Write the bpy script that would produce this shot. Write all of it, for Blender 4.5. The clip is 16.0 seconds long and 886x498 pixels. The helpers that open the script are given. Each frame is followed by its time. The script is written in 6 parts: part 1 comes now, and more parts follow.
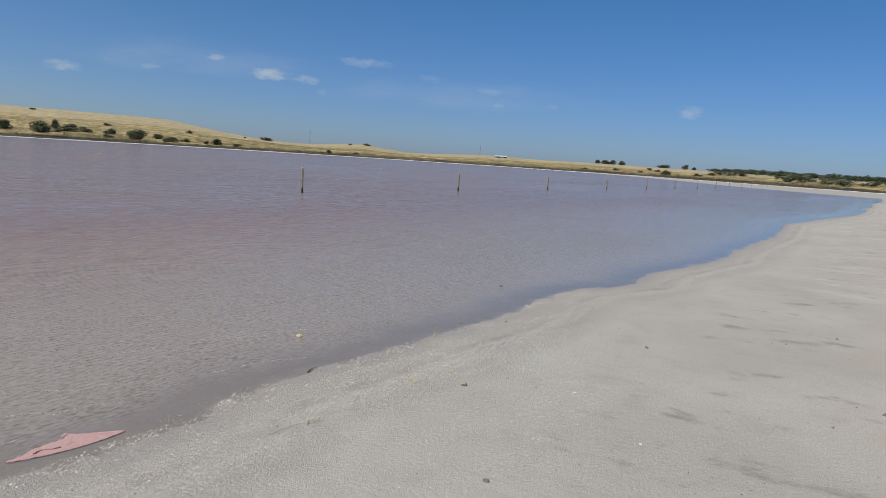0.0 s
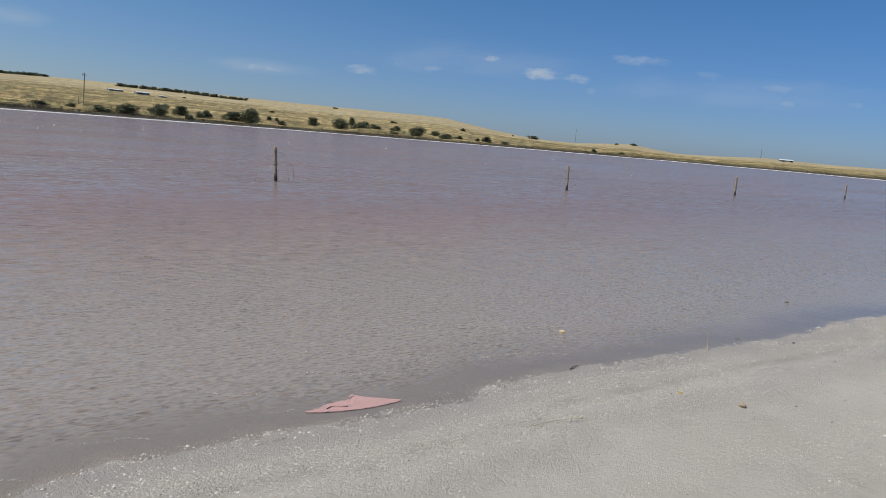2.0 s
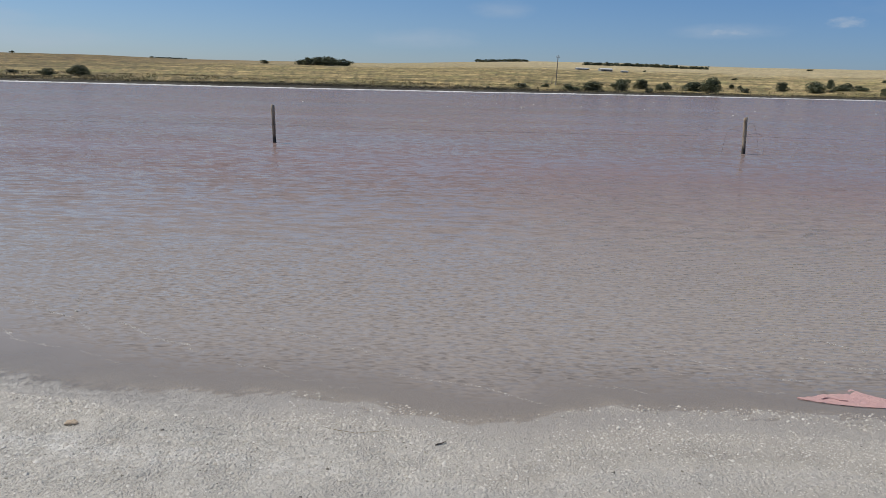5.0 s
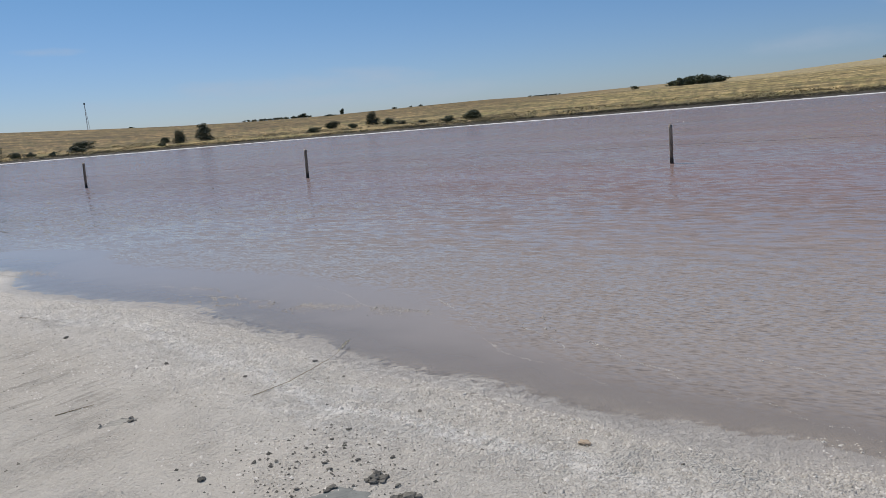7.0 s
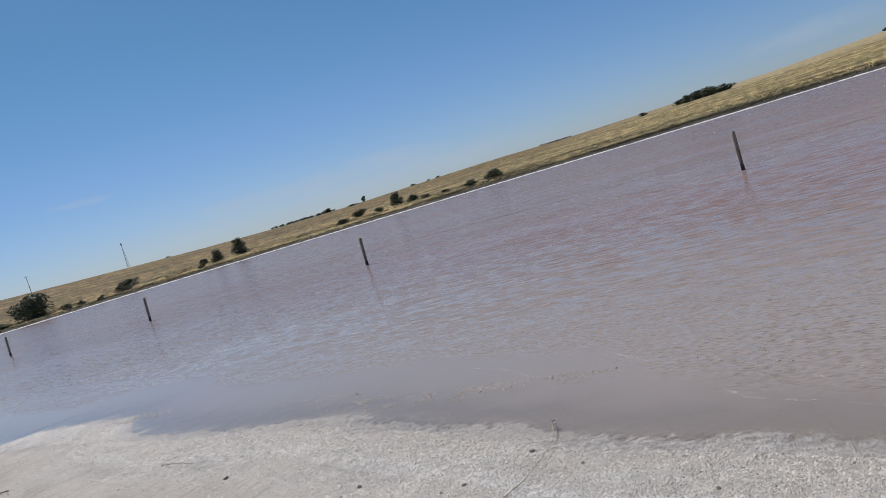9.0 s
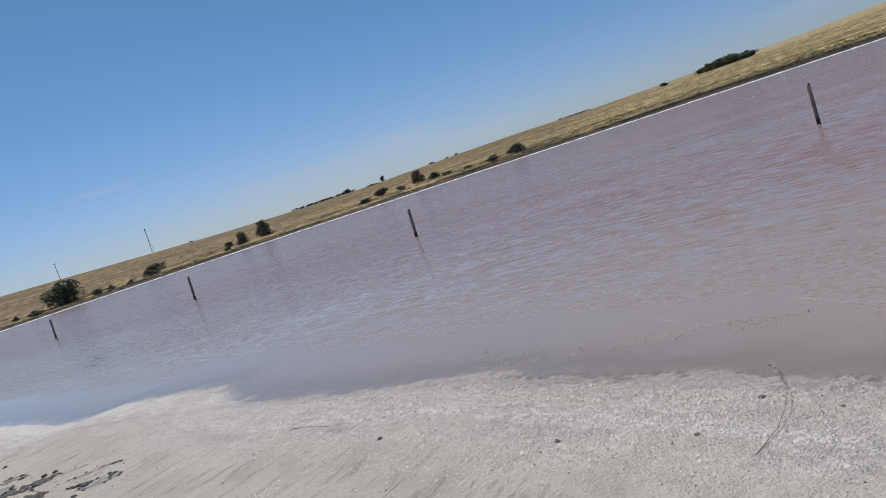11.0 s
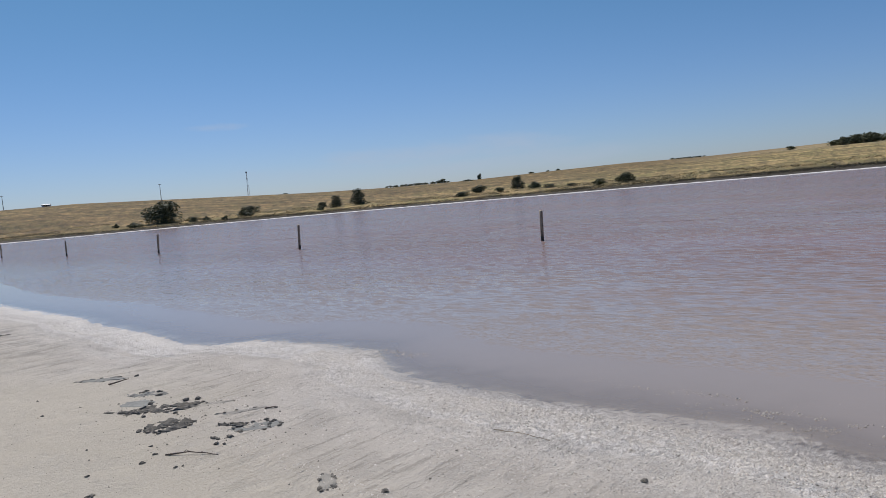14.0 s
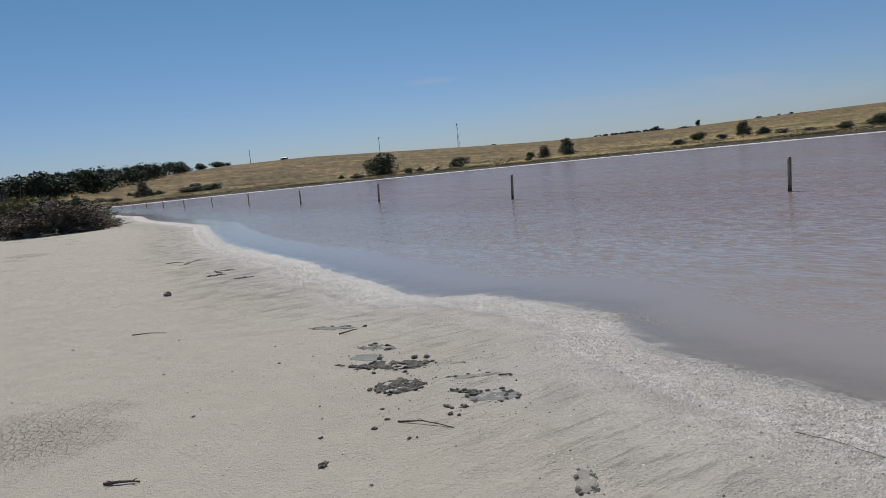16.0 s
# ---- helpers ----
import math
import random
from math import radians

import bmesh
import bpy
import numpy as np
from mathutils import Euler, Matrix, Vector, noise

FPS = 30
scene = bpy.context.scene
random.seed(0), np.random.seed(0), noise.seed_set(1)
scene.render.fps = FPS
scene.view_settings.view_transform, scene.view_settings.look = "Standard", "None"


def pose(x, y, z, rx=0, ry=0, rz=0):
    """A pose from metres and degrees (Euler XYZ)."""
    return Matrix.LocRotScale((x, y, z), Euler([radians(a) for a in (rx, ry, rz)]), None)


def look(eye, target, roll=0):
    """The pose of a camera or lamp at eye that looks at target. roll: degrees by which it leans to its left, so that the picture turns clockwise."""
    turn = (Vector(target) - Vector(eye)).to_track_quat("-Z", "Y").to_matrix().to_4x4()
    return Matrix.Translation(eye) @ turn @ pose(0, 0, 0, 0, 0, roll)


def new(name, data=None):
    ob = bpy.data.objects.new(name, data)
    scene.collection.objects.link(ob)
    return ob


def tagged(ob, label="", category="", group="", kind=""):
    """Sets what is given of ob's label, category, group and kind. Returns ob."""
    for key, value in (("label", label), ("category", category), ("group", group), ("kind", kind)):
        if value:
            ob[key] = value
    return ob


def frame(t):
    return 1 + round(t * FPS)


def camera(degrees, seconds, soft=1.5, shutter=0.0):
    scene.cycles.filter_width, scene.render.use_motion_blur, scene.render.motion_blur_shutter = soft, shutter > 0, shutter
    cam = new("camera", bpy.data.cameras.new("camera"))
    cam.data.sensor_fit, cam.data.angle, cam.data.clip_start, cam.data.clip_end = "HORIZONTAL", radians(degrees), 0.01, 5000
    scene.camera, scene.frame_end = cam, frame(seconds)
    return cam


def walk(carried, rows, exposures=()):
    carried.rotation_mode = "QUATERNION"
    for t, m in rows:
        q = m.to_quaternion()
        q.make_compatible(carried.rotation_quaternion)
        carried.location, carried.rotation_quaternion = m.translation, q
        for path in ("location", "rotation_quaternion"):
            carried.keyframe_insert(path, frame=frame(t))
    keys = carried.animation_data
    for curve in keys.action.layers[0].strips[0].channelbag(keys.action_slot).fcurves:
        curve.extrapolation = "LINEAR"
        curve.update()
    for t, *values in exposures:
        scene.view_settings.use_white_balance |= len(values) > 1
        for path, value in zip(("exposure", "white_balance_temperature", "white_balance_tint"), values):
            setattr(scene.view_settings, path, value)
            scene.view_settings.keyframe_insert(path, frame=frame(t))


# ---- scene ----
# ================= camera =================
ROWS = [
    (0.0, 10.098, -1.944, 1.648, -58.87, -7.54, 3.81),
    (0.5, 10.120, -1.917, 1.642, -54.27, -7.78, 3.79),
    (1.0, 10.116, -1.878, 1.633, -48.39, -7.86, 4.18),
    (1.5, 10.096, -1.849, 1.616, -43.14, -8.40, 4.73),
    (2.0, 10.093, -1.810, 1.600, -37.54, -9.25, 4.92),
    (2.5, 10.099, -1.768, 1.576, -31.47, -10.19, 4.75),
    (3.0, 10.109, -1.745, 1.566, -24.64, -11.75, 4.74),
    (3.2, 10.095, -1.752, 1.571, -23.12, -11.95, 5.11),
    (5.3, 9.686, -1.889, 1.618, 4.01, -13.40, 1.09),
    (5.5, 9.614, -1.864, 1.599, 7.35, -12.85, 0.88),
    (6.0, 9.483, -1.889, 1.567, 16.03, -13.75, -1.86),
    (6.5, 9.322, -1.848, 1.543, 25.96, -13.75, -1.95),
    (7.0, 9.067, -1.763, 1.533, 29.66, -10.61, -4.81),
    (7.5, 8.788, -1.734, 1.536, 33.77, -8.65, -6.38),
    (8.0, 8.513, -1.771, 1.556, 34.06, -7.21, -11.82),
    (8.5, 8.263, -1.750, 1.560, 29.03, -7.73, -13.98),
    (9.0, 7.978, -1.738, 1.594, 31.76, -4.58, -16.95),
    (9.5, 7.711, -1.781, 1.588, 29.22, -3.74, -16.53),
    (10.0, 7.475, -1.932, 1.605, 32.90, -3.66, -18.07),
    (10.2, 7.363, -1.911, 1.598, 35.74, -4.29, -18.91),
    (12.3, 6.007, -1.974, 1.624, 30.03, -7.68, -17.45),
    (12.5, 5.873, -1.985, 1.611, 32.61, -7.14, -16.35),
    (13.0, 5.574, -1.998, 1.638, 37.06, -7.04, -19.00),
    (13.5, 5.261, -1.890, 1.621, 37.18, -6.32, -12.14),
    (14.0, 5.191, -1.904, 1.643, 40.26, -4.39, -5.19),
    (14.5, 4.920, -1.833, 1.645, 46.36, -3.90, -4.93),
    (15.0, 4.689, -1.763, 1.617, 52.21, -3.67, -5.29),
    (15.5, 4.437, -1.596, 1.604, 58.31, -3.25, -6.77),
    (16.0, 4.396, -1.590, 1.603, 57.66, -6.82, -5.83),
]


def view(x, y, z, yaw, pitch, roll):
    return Matrix.Translation((x, y, z)) @ pose(0, 0, 0, 90 + pitch, 0, yaw) @ pose(0, 0, 0, 0, 0, roll)


cam = camera(65.55, 16.0, 0.6)
walk(cam, [(row[0], view(*row[1:])) for row in ROWS], [(0, -0.17, 6550, 10), (4, -0.17, 6550, 10), (8, -0.19, 6500, 13), (13, -0.19, 6500, 15), (14.5, -0.19, 6500, 15), (15.3, -0.27, 6550, 13), (16, -0.39, 6600, 12)])

# ================= sky and sun =================
SUN_AZ, SUN_EL = -68.0, 57.0          # bearing from +y towards +x, height in degrees


class Tree:
    """A node tree that is written as nested calls."""

    def __init__(self, tree):
        self.tree = tree
        tree.nodes.clear()

    def put(self, kind, *ins, **props):
        node = self.tree.nodes.new(kind)
        given = props.pop("sockets", {})
        for key, value in props.items():
            setattr(node, key, value)
        for key, value in [*enumerate(ins), *given.items()]:
            if value is None:
                continue
            if isinstance(value, bpy.types.NodeSocket):
                self.tree.links.new(value, node.inputs[key])
            else:
                node.inputs[key].default_value = value
        return node

    def math(self, op, a, b=None, c=None, clamp=False):
        return self.put("ShaderNodeMath", a, b, c, operation=op, use_clamp=clamp).outputs[0]

    def ramp(self, value, lo, hi, a=0.0, b=1.0):
        return self.put("ShaderNodeMapRange", value, lo, hi, a, b, interpolation_type="SMOOTHSTEP").outputs[0]

    def mix(self, f, a, b, blend="MIX"):
        node = self.tree.nodes.new("ShaderNodeMix")
        node.data_type, node.blend_type = "RGBA", blend
        for key, value in ((0, f), (6, a), (7, b)):
            if isinstance(value, bpy.types.NodeSocket):
                self.tree.links.new(value, node.inputs[key])
            else:
                node.inputs[key].default_value = value if key == 0 else (*value, 1)
        return node.outputs[2]

    def noise(self, vec, scale, detail=4.0, rough=0.55, distort=0.0):
        return self.put("ShaderNodeTexNoise", vec, None, scale, detail, rough, sockets={"Distortion": distort}).outputs[0]

    def at(self, scale=(1, 1, 1), turn=0.0, kind="world"):
        if kind == "world":
            src = self.put("ShaderNodeNewGeometry").outputs["Position"]
        else:
            src = self.put("ShaderNodeTexCoord").outputs["Object"]
        return self.put("ShaderNodeMapping", src, None, (0, 0, radians(turn)), scale).outputs[0]

    def attr(self, name):
        return self.put("ShaderNodeAttribute", attribute_name=name).outputs["Fac"]


def make_sky():
    world = bpy.data.worlds.new("sky")
    scene.world = world
    world.use_nodes = True
    t = Tree(world.node_tree)
    sky = t.put("ShaderNodeTexSky", sky_type="NISHITA", sun_disc=False, sun_elevation=radians(SUN_EL),
                sun_rotation=radians(SUN_AZ), air_density=1.0, dust_density=0.35, ozone_density=5.0, altitude=20).outputs[0]
    # thin fair-weather clouds: bearing, height, half width, half height, density
    clouds = [(44.3, 5.6, 2.0, .55, .85), (47, 5.4, 1.2, .45, .6), (51.7, 7.1, 2.4, .5, .5), (40, 6.4, 1.2, .5, .7), (35.6, 5.4, 1.1, .45, .6),
              (29.8, 4.7, 1.5, .45, .6), (22, 4.1, 2.2, .45, .55), (62.4, 5.5, 2.2, .45, .35), (62.7, 4.5, .8, .35, .5), (66.8, 4.6, .8, .35, .45),
              (77.6, 4.7, 1.1, .7, .65), (57, 6.2, 1.2, .45, .3), (48.5, 4.5, .9, .35, .4), (33, 5.5, .9, .4, .3)]
    hazes = [(-1.3, 3.4, 5, 1.0, .35), (-40, 3.6, 13, 1.3, .58), (-34, 2.4, 16, 1.1, .4), (-50, 2.8, 9, 1.0, .35), (22.5, 4.2, 4.5, .8, .4), (5, 5.7, 3.2, 1.0, .35), (-57.5, 6.9, 3.0, .45, .7), (38, 6.2, 12, 1.6, .22), (60, 5.0, 12, 1.5, .22)]
    way = t.put("ShaderNodeTexCoord").outputs["Generated"]
    sep = t.put("ShaderNodeSeparateXYZ", way).outputs
    az = t.math("MULTIPLY", t.math("ARCTAN2", sep[0], sep[1]), 57.2958)
    el = t.math("MULTIPLY", t.math("ARCSINE", sep[2]), 57.2958)
    wisp = t.noise(t.put("ShaderNodeMapping", way, None, (0, 0, 0), (1, 1, 2.6)).outputs[0], 34.0, 6.0, 0.62)
    veil = t.noise(t.put("ShaderNodeMapping", way, None, (0, 0, 0), (1, 1, 3.5)).outputs[0], 9.0, 5.0, 0.6)
    total = None
    for group, grain, gain in ((clouds, wisp, 3.4), (hazes, veil, 2.2)):
        for a, e, wa, we, d in group:
            q = t.math("ADD", t.math("POWER", t.math("ABSOLUTE", t.math("DIVIDE", t.math("SUBTRACT", az, a), wa)), 2.0),
                       t.math("POWER", t.math("ABSOLUTE", t.math("DIVIDE", t.math("SUBTRACT", el, e), we)), 2.0))
            q = t.math("SUBTRACT", 1.0, q)
            q = t.math("ADD", q, t.math("MULTIPLY", t.math("SUBTRACT", grain, 0.52), gain))
            q = t.math("MULTIPLY", t.ramp(q, 0.0, 1.6), d)
            total = q if total is None else t.math("MAXIMUM", total, q)
    # hazier and paler on the sun's side
    ahead = t.math("ADD", t.math("MULTIPLY", sep[0], math.sin(radians(SUN_AZ))), t.math("MULTIPLY", sep[1], math.cos(radians(SUN_AZ))))
    low = t.mix(t.ramp(ahead, -0.9, 0.8), (0.54, 0.735, 1.16), (0.775, 0.885, 1.13))
    high = t.mix(t.ramp(ahead, -0.9, 0.8), (0.41, 0.84, 1.12), (0.585, 0.90, 0.975))
    tinted = t.mix(1.0, sky, t.mix(t.ramp(el, 0.0, 20.0), low, high), "MULTIPLY")
    colour = t.mix(total, tinted, (5.5, 6.45, 7.7))
    back = t.put("ShaderNodeBackground", colour, SKY)
    t.put("ShaderNodeOutputWorld", back.outputs[0])


SKY = 0.085
make_sky()
sun = new("sun", bpy.data.lights.new("sun", "SUN"))
sun.data.energy, sun.data.angle, sun.data.color = 4.3, radians(0.53), (1.0, 0.955, 0.88)
sa, se = radians(SUN_AZ), radians(SUN_EL)
sun.matrix_world = look((0, 0, 50), (-math.sin(sa) * math.cos(se) * 40, -math.cos(sa) * math.cos(se) * 40, 50 - math.sin(se) * 40))

# ================= the lie of the land =================
rng = np.random.default_rng(7)
LATTICE = rng.random((256, 256))


def grain(x, y, scale, octaves=1):
    """Smooth value noise in numpy, -1 to 1."""
    out, amp, total = 0.0, 1.0, 0.0
    for o in range(octaves):
        u, v = np.asarray(x) / scale + 37.2 * o, np.asarray(y) / scale + 11.9 * o
        i, j = np.floor(u).astype(int), np.floor(v).astype(int)
        fu, fv = u - i, v - j
        fu, fv = fu * fu * (3 - 2 * fu), fv * fv * (3 - 2 * fv)
        a, b = LATTICE[i % 256, j % 256], LATTICE[(i + 1) % 256, j % 256]
        c, d = LATTICE[i % 256, (j + 1) % 256], LATTICE[(i + 1) % 256, (j + 1) % 256]
        out = out + amp * ((a + (b - a) * fu) * (1 - fv) + (c + (d - c) * fu) * fv)
        total, amp, scale = total + amp, amp * 0.5, scale * 0.5
    return out / total * 2 - 1


# the near waterline
SHORE_X = [-400, -165, -104, -60, -40, -27.9, -22.5, -17, -13.9, -10.2, -8.3, -7.2, -5.2, -3.3, -2.8, -2.4, -1.3, -0.3, -0.05, 0.25, 0.62, 1.6, 2.6, 3.9, 4.9, 5.5, 6.0, 6.3, 6.65,
           7.3, 8.3, 9.2, 9.7, 10.0, 10.5, 10.9, 11.7, 12.3, 12.75, 13.2, 13.9, 14.7, 15.4, 16.5, 17.8, 18.6, 20.0, 21.4, 24.6, 26.8, 32.4, 39, 56, 68, 111, 200, 400]
SHORE_Y = [14, 12.5, 9.6, 8.1, 6.7, 6.4, 5.2, 4.25, 3.82, 3.5, 3.42, 3.15, 2.98, 2.68, 2.76, 3.14, 3.25, 3.27, 3.02, 2.8, 2.65, 2.5, 2.48, 2.5, 2.2, 2.08, 1.93, 1.8, 1.7,
           1.65, 1.46, 1.4, 1.26, 1.13, 1.25, 1.34, 1.28, 1.27, 1.25, 1.38, 1.35, 1.27, 1.27, 1.13, 1.22, 1.2, .7, .78, .22, .3, 0, .4, -1.75, -2.2, -3.8, -6, -10]
# the far shore: bearing from the viewpoint, distance
FAR_A = [-180, -95, -84, -75, -65, -55, -45, -35, -25, -15, -5, 5, 15, 25, 35, 45, 55, 65, 71, 75, 78, 81, 85, 90, 180]
FAR_R = [178, 178, 176, 176, 170, 160, 148, 136, 128, 122, 122, 130, 148, 172, 196, 215, 228, 230, 215, 188, 162, 140, 126, 117, 110]
# bare salt flat between the water and the scrub at the lake's east end: bearing, width
FLAT_A = [-180, 68, 73, 77, 81, 86, 92, 100, 180]
FLAT_W = [0, 0, 9, 34, 56, 66, 72, 72, 60]
# the skyline: bearing, height in degrees, distance
HILL_A = [-180, -100, -88, -79, -74, -68, -62, -56, -50, -44, -38, -30, -25, -20, -11, -4, 3, 8, 15, 20, 25, 31, 35, 37, 38.7, 41, 43.4, 45.5, 47.8, 50, 52, 53.6, 55.4, 58, 61.5, 66, 70, 76, 85, 100, 180]
HILL_E = [.8, 1.1, 1.3, 1.5, 1.75, 1.84, 1.65, 1.42, 1.2, 1.08, 1.08, 1.24, 1.3, 1.2, 1.3, 1.36, 1.66, 1.82, 1.8, 1.7, 1.62, 1.58, 1.55, 1.48, 1.2, .85, .54, .4, .38, .54, .64, .42, .22, .26, .44, .34, .37, .33, .3, .3, .5]
HILL_R = [1290, 900, 900, 920, 950, 950, 950, 970, 1010, 1080, 1080, 990, 950, 970, 950, 990, 1080, 1120, 1160, 1160, 1160, 1120, 1080, 1060, 1050, 1030, 1010, 1060, 1130, 1200, 1250, 1290, 1340, 1380, 1400, 1400, 1400, 1380, 1330, 1290, 1290]
EYE = (8.0, -1.8)


def polar(x, y):
    dx, dy = x - EYE[0], y - EYE[1]
    return np.degrees(np.arctan2(dx, dy)), np.hypot(dx, dy)


def shores(x, y):
    """Metres into the lake from the near and from the far waterline."""
    x, y = np.asarray(x, float), np.asarray(y, float)
    a, r = polar(x, y)
    near = y - np.interp(x, SHORE_X, SHORE_Y) + 0.05 * grain(x, y, 0.5, 3) + 0.02 * grain(x, y, 0.09)
    wide = np.clip(np.abs(x - 8) / 60, 0, 1)
    near = near + wide * 0.8 * grain(x, y + 50, 14, 2)
    far = np.interp(a, FAR_A, FAR_R) - r + 1.6 * grain(x, y, 17, 3)
    return near, far, far + np.interp(a, FLAT_A, FLAT_W)


def lumps(x, y):
    """Rounded lumps with sharp creases between them, 0 to 1, at two sizes."""
    wx, wy = x + 0.012 * grain(x, y, 0.045), y + 0.012 * grain(x + 9, y, 0.045)
    a = np.clip(1.9 * np.abs(grain(wx, wy, 0.05)), 0, 1)
    b = np.clip(1.9 * np.abs(grain(wx + 3.7, wy - 1.3, 0.031)), 0, 1)
    return 0.55 * a + 0.45 * b


def crust_height(x, y, near):
    """The salt crust's relief: coarse by the water, finer up the western beach, smooth sand to the east."""
    b = -near
    patch = np.clip(0.55 + 0.8 * grain(x * 0.6, y * 1.3, 0.4, 2), 0.1, 1)
    shore = np.clip((near + 1.05 + 0.25 * grain(x, y, 0.8)) / 0.35, 0, 1) * np.clip((0.5 - near) / 0.45, 0, 1)
    west = np.clip((10.5 - x) / 2.5, 0, 1) * np.clip((3.4 - b) / 1.5, 0, 1) * np.clip((0.3 - near) / 0.2, 0, 1)
    full = np.maximum(shore * np.interp(x, [8, 11], [1.0, 0.4]), 0.36 * west) * patch
    return 0.0095 * full * (lumps(x, y) - 0.45) * np.clip(1 - near / 0.14, 0, 1)


def ground_z(x, y):
    x, y = np.asarray(x, float), np.asarray(y, float)
    a, r = polar(x, y)
    near, far, dry = shores(x, y)
    wet = np.minimum(near, far)
    b = np.maximum(-near, 0)
    swell = np.clip(b / 1.2, 0, 1)
    crest = np.exp(-((b - 0.6 - 0.06 * grain(x, y, 1.2)) / 0.09) ** 2) * np.clip(0.7 + 0.6 * grain(x, y, 0.9), 0, 1) * np.clip((x - 7) / 4, 0.35, 1)
    crest = crest + 0.6 * np.exp(-((b - 1.05 - 0.15 * grain(x, y, 1.5)) / 0.14) ** 2) * np.clip(0.3 + grain(x, y, 1.1), 0, 1)
    fine = 0.007 * grain(x, y, 0.55, 2)
    beach = 0.34 * (1 - np.exp(-b / 13)) + 0.02 * crest + fine * (0.35 + 0.65 * swell) + np.clip(b - 30, 0, 400) * 0.012
    beach = beach + np.clip((b - 14) / 20, 0, 1) * 0.25 * grain(x, y, 7, 3)
    rs, top = np.interp(a, FAR_A, FAR_R) + np.interp(a, FLAT_A, FLAT_W), np.interp(a, HILL_A, HILL_R)
    high = 1.6 + top * np.tan(np.radians(np.interp(a, HILL_A, HILL_E)))
    f = np.maximum(-dry, 0)
    s = np.clip((r - rs - 6) / (top - rs - 6), 0, 1)
    rough = grain(x, y, 110, 3) * 2.2 * s * (1 - s) * 2 + grain(x, y, 14, 2) * 0.35 * np.clip(f / 20, 0, 1) * (1 - 0.8 * s)
    hill = 0.12 * (1 - np.exp(np.minimum(far, 0) / 8)) + 0.45 * (1 - np.exp(-f / 1.6)) + (high - 0.45) * (0.82 * s + 0.18 * s * s) + rough
    hill = hill - np.clip(r - top, 0, None) * 0.004
    land = np.where((far < 0) & (near < 0), np.maximum(beach, hill), np.where(far < 0, hill, beach))
    bed = -np.minimum(0.028 * wet + 0.003 * grain(x, y, 0.25, 2), 0.6)
    close = np.clip((16 - r) / 3, 0, 1)
    return np.where(wet > 0, bed, land) + np.where(close > 0, close * crust_height(x, y, near), 0)


def z_at(x, y):
    return float(ground_z(np.array([x]), np.array([y]))[0])


# ================= materials =================
def material(name):
    m = bpy.data.materials.new(name)
    m.use_nodes = True
    return m, Tree(m.node_tree)


def finish(t, colour, rough=0.8, bump=None, height=0.02, strength=0.5, base=None, **more):
    sockets = {"Base Color": colour if isinstance(colour, bpy.types.NodeSocket) else (*colour, 1), "Roughness": rough, **more}
    if bump is not None:
        sockets["Normal"] = t.put("ShaderNodeBump", strength, height, sockets={"Height": bump, "Normal": base}).outputs[0]
    t.put("ShaderNodeOutputMaterial", t.put("ShaderNodeBsdfPrincipled", sockets=sockets).outputs[0])


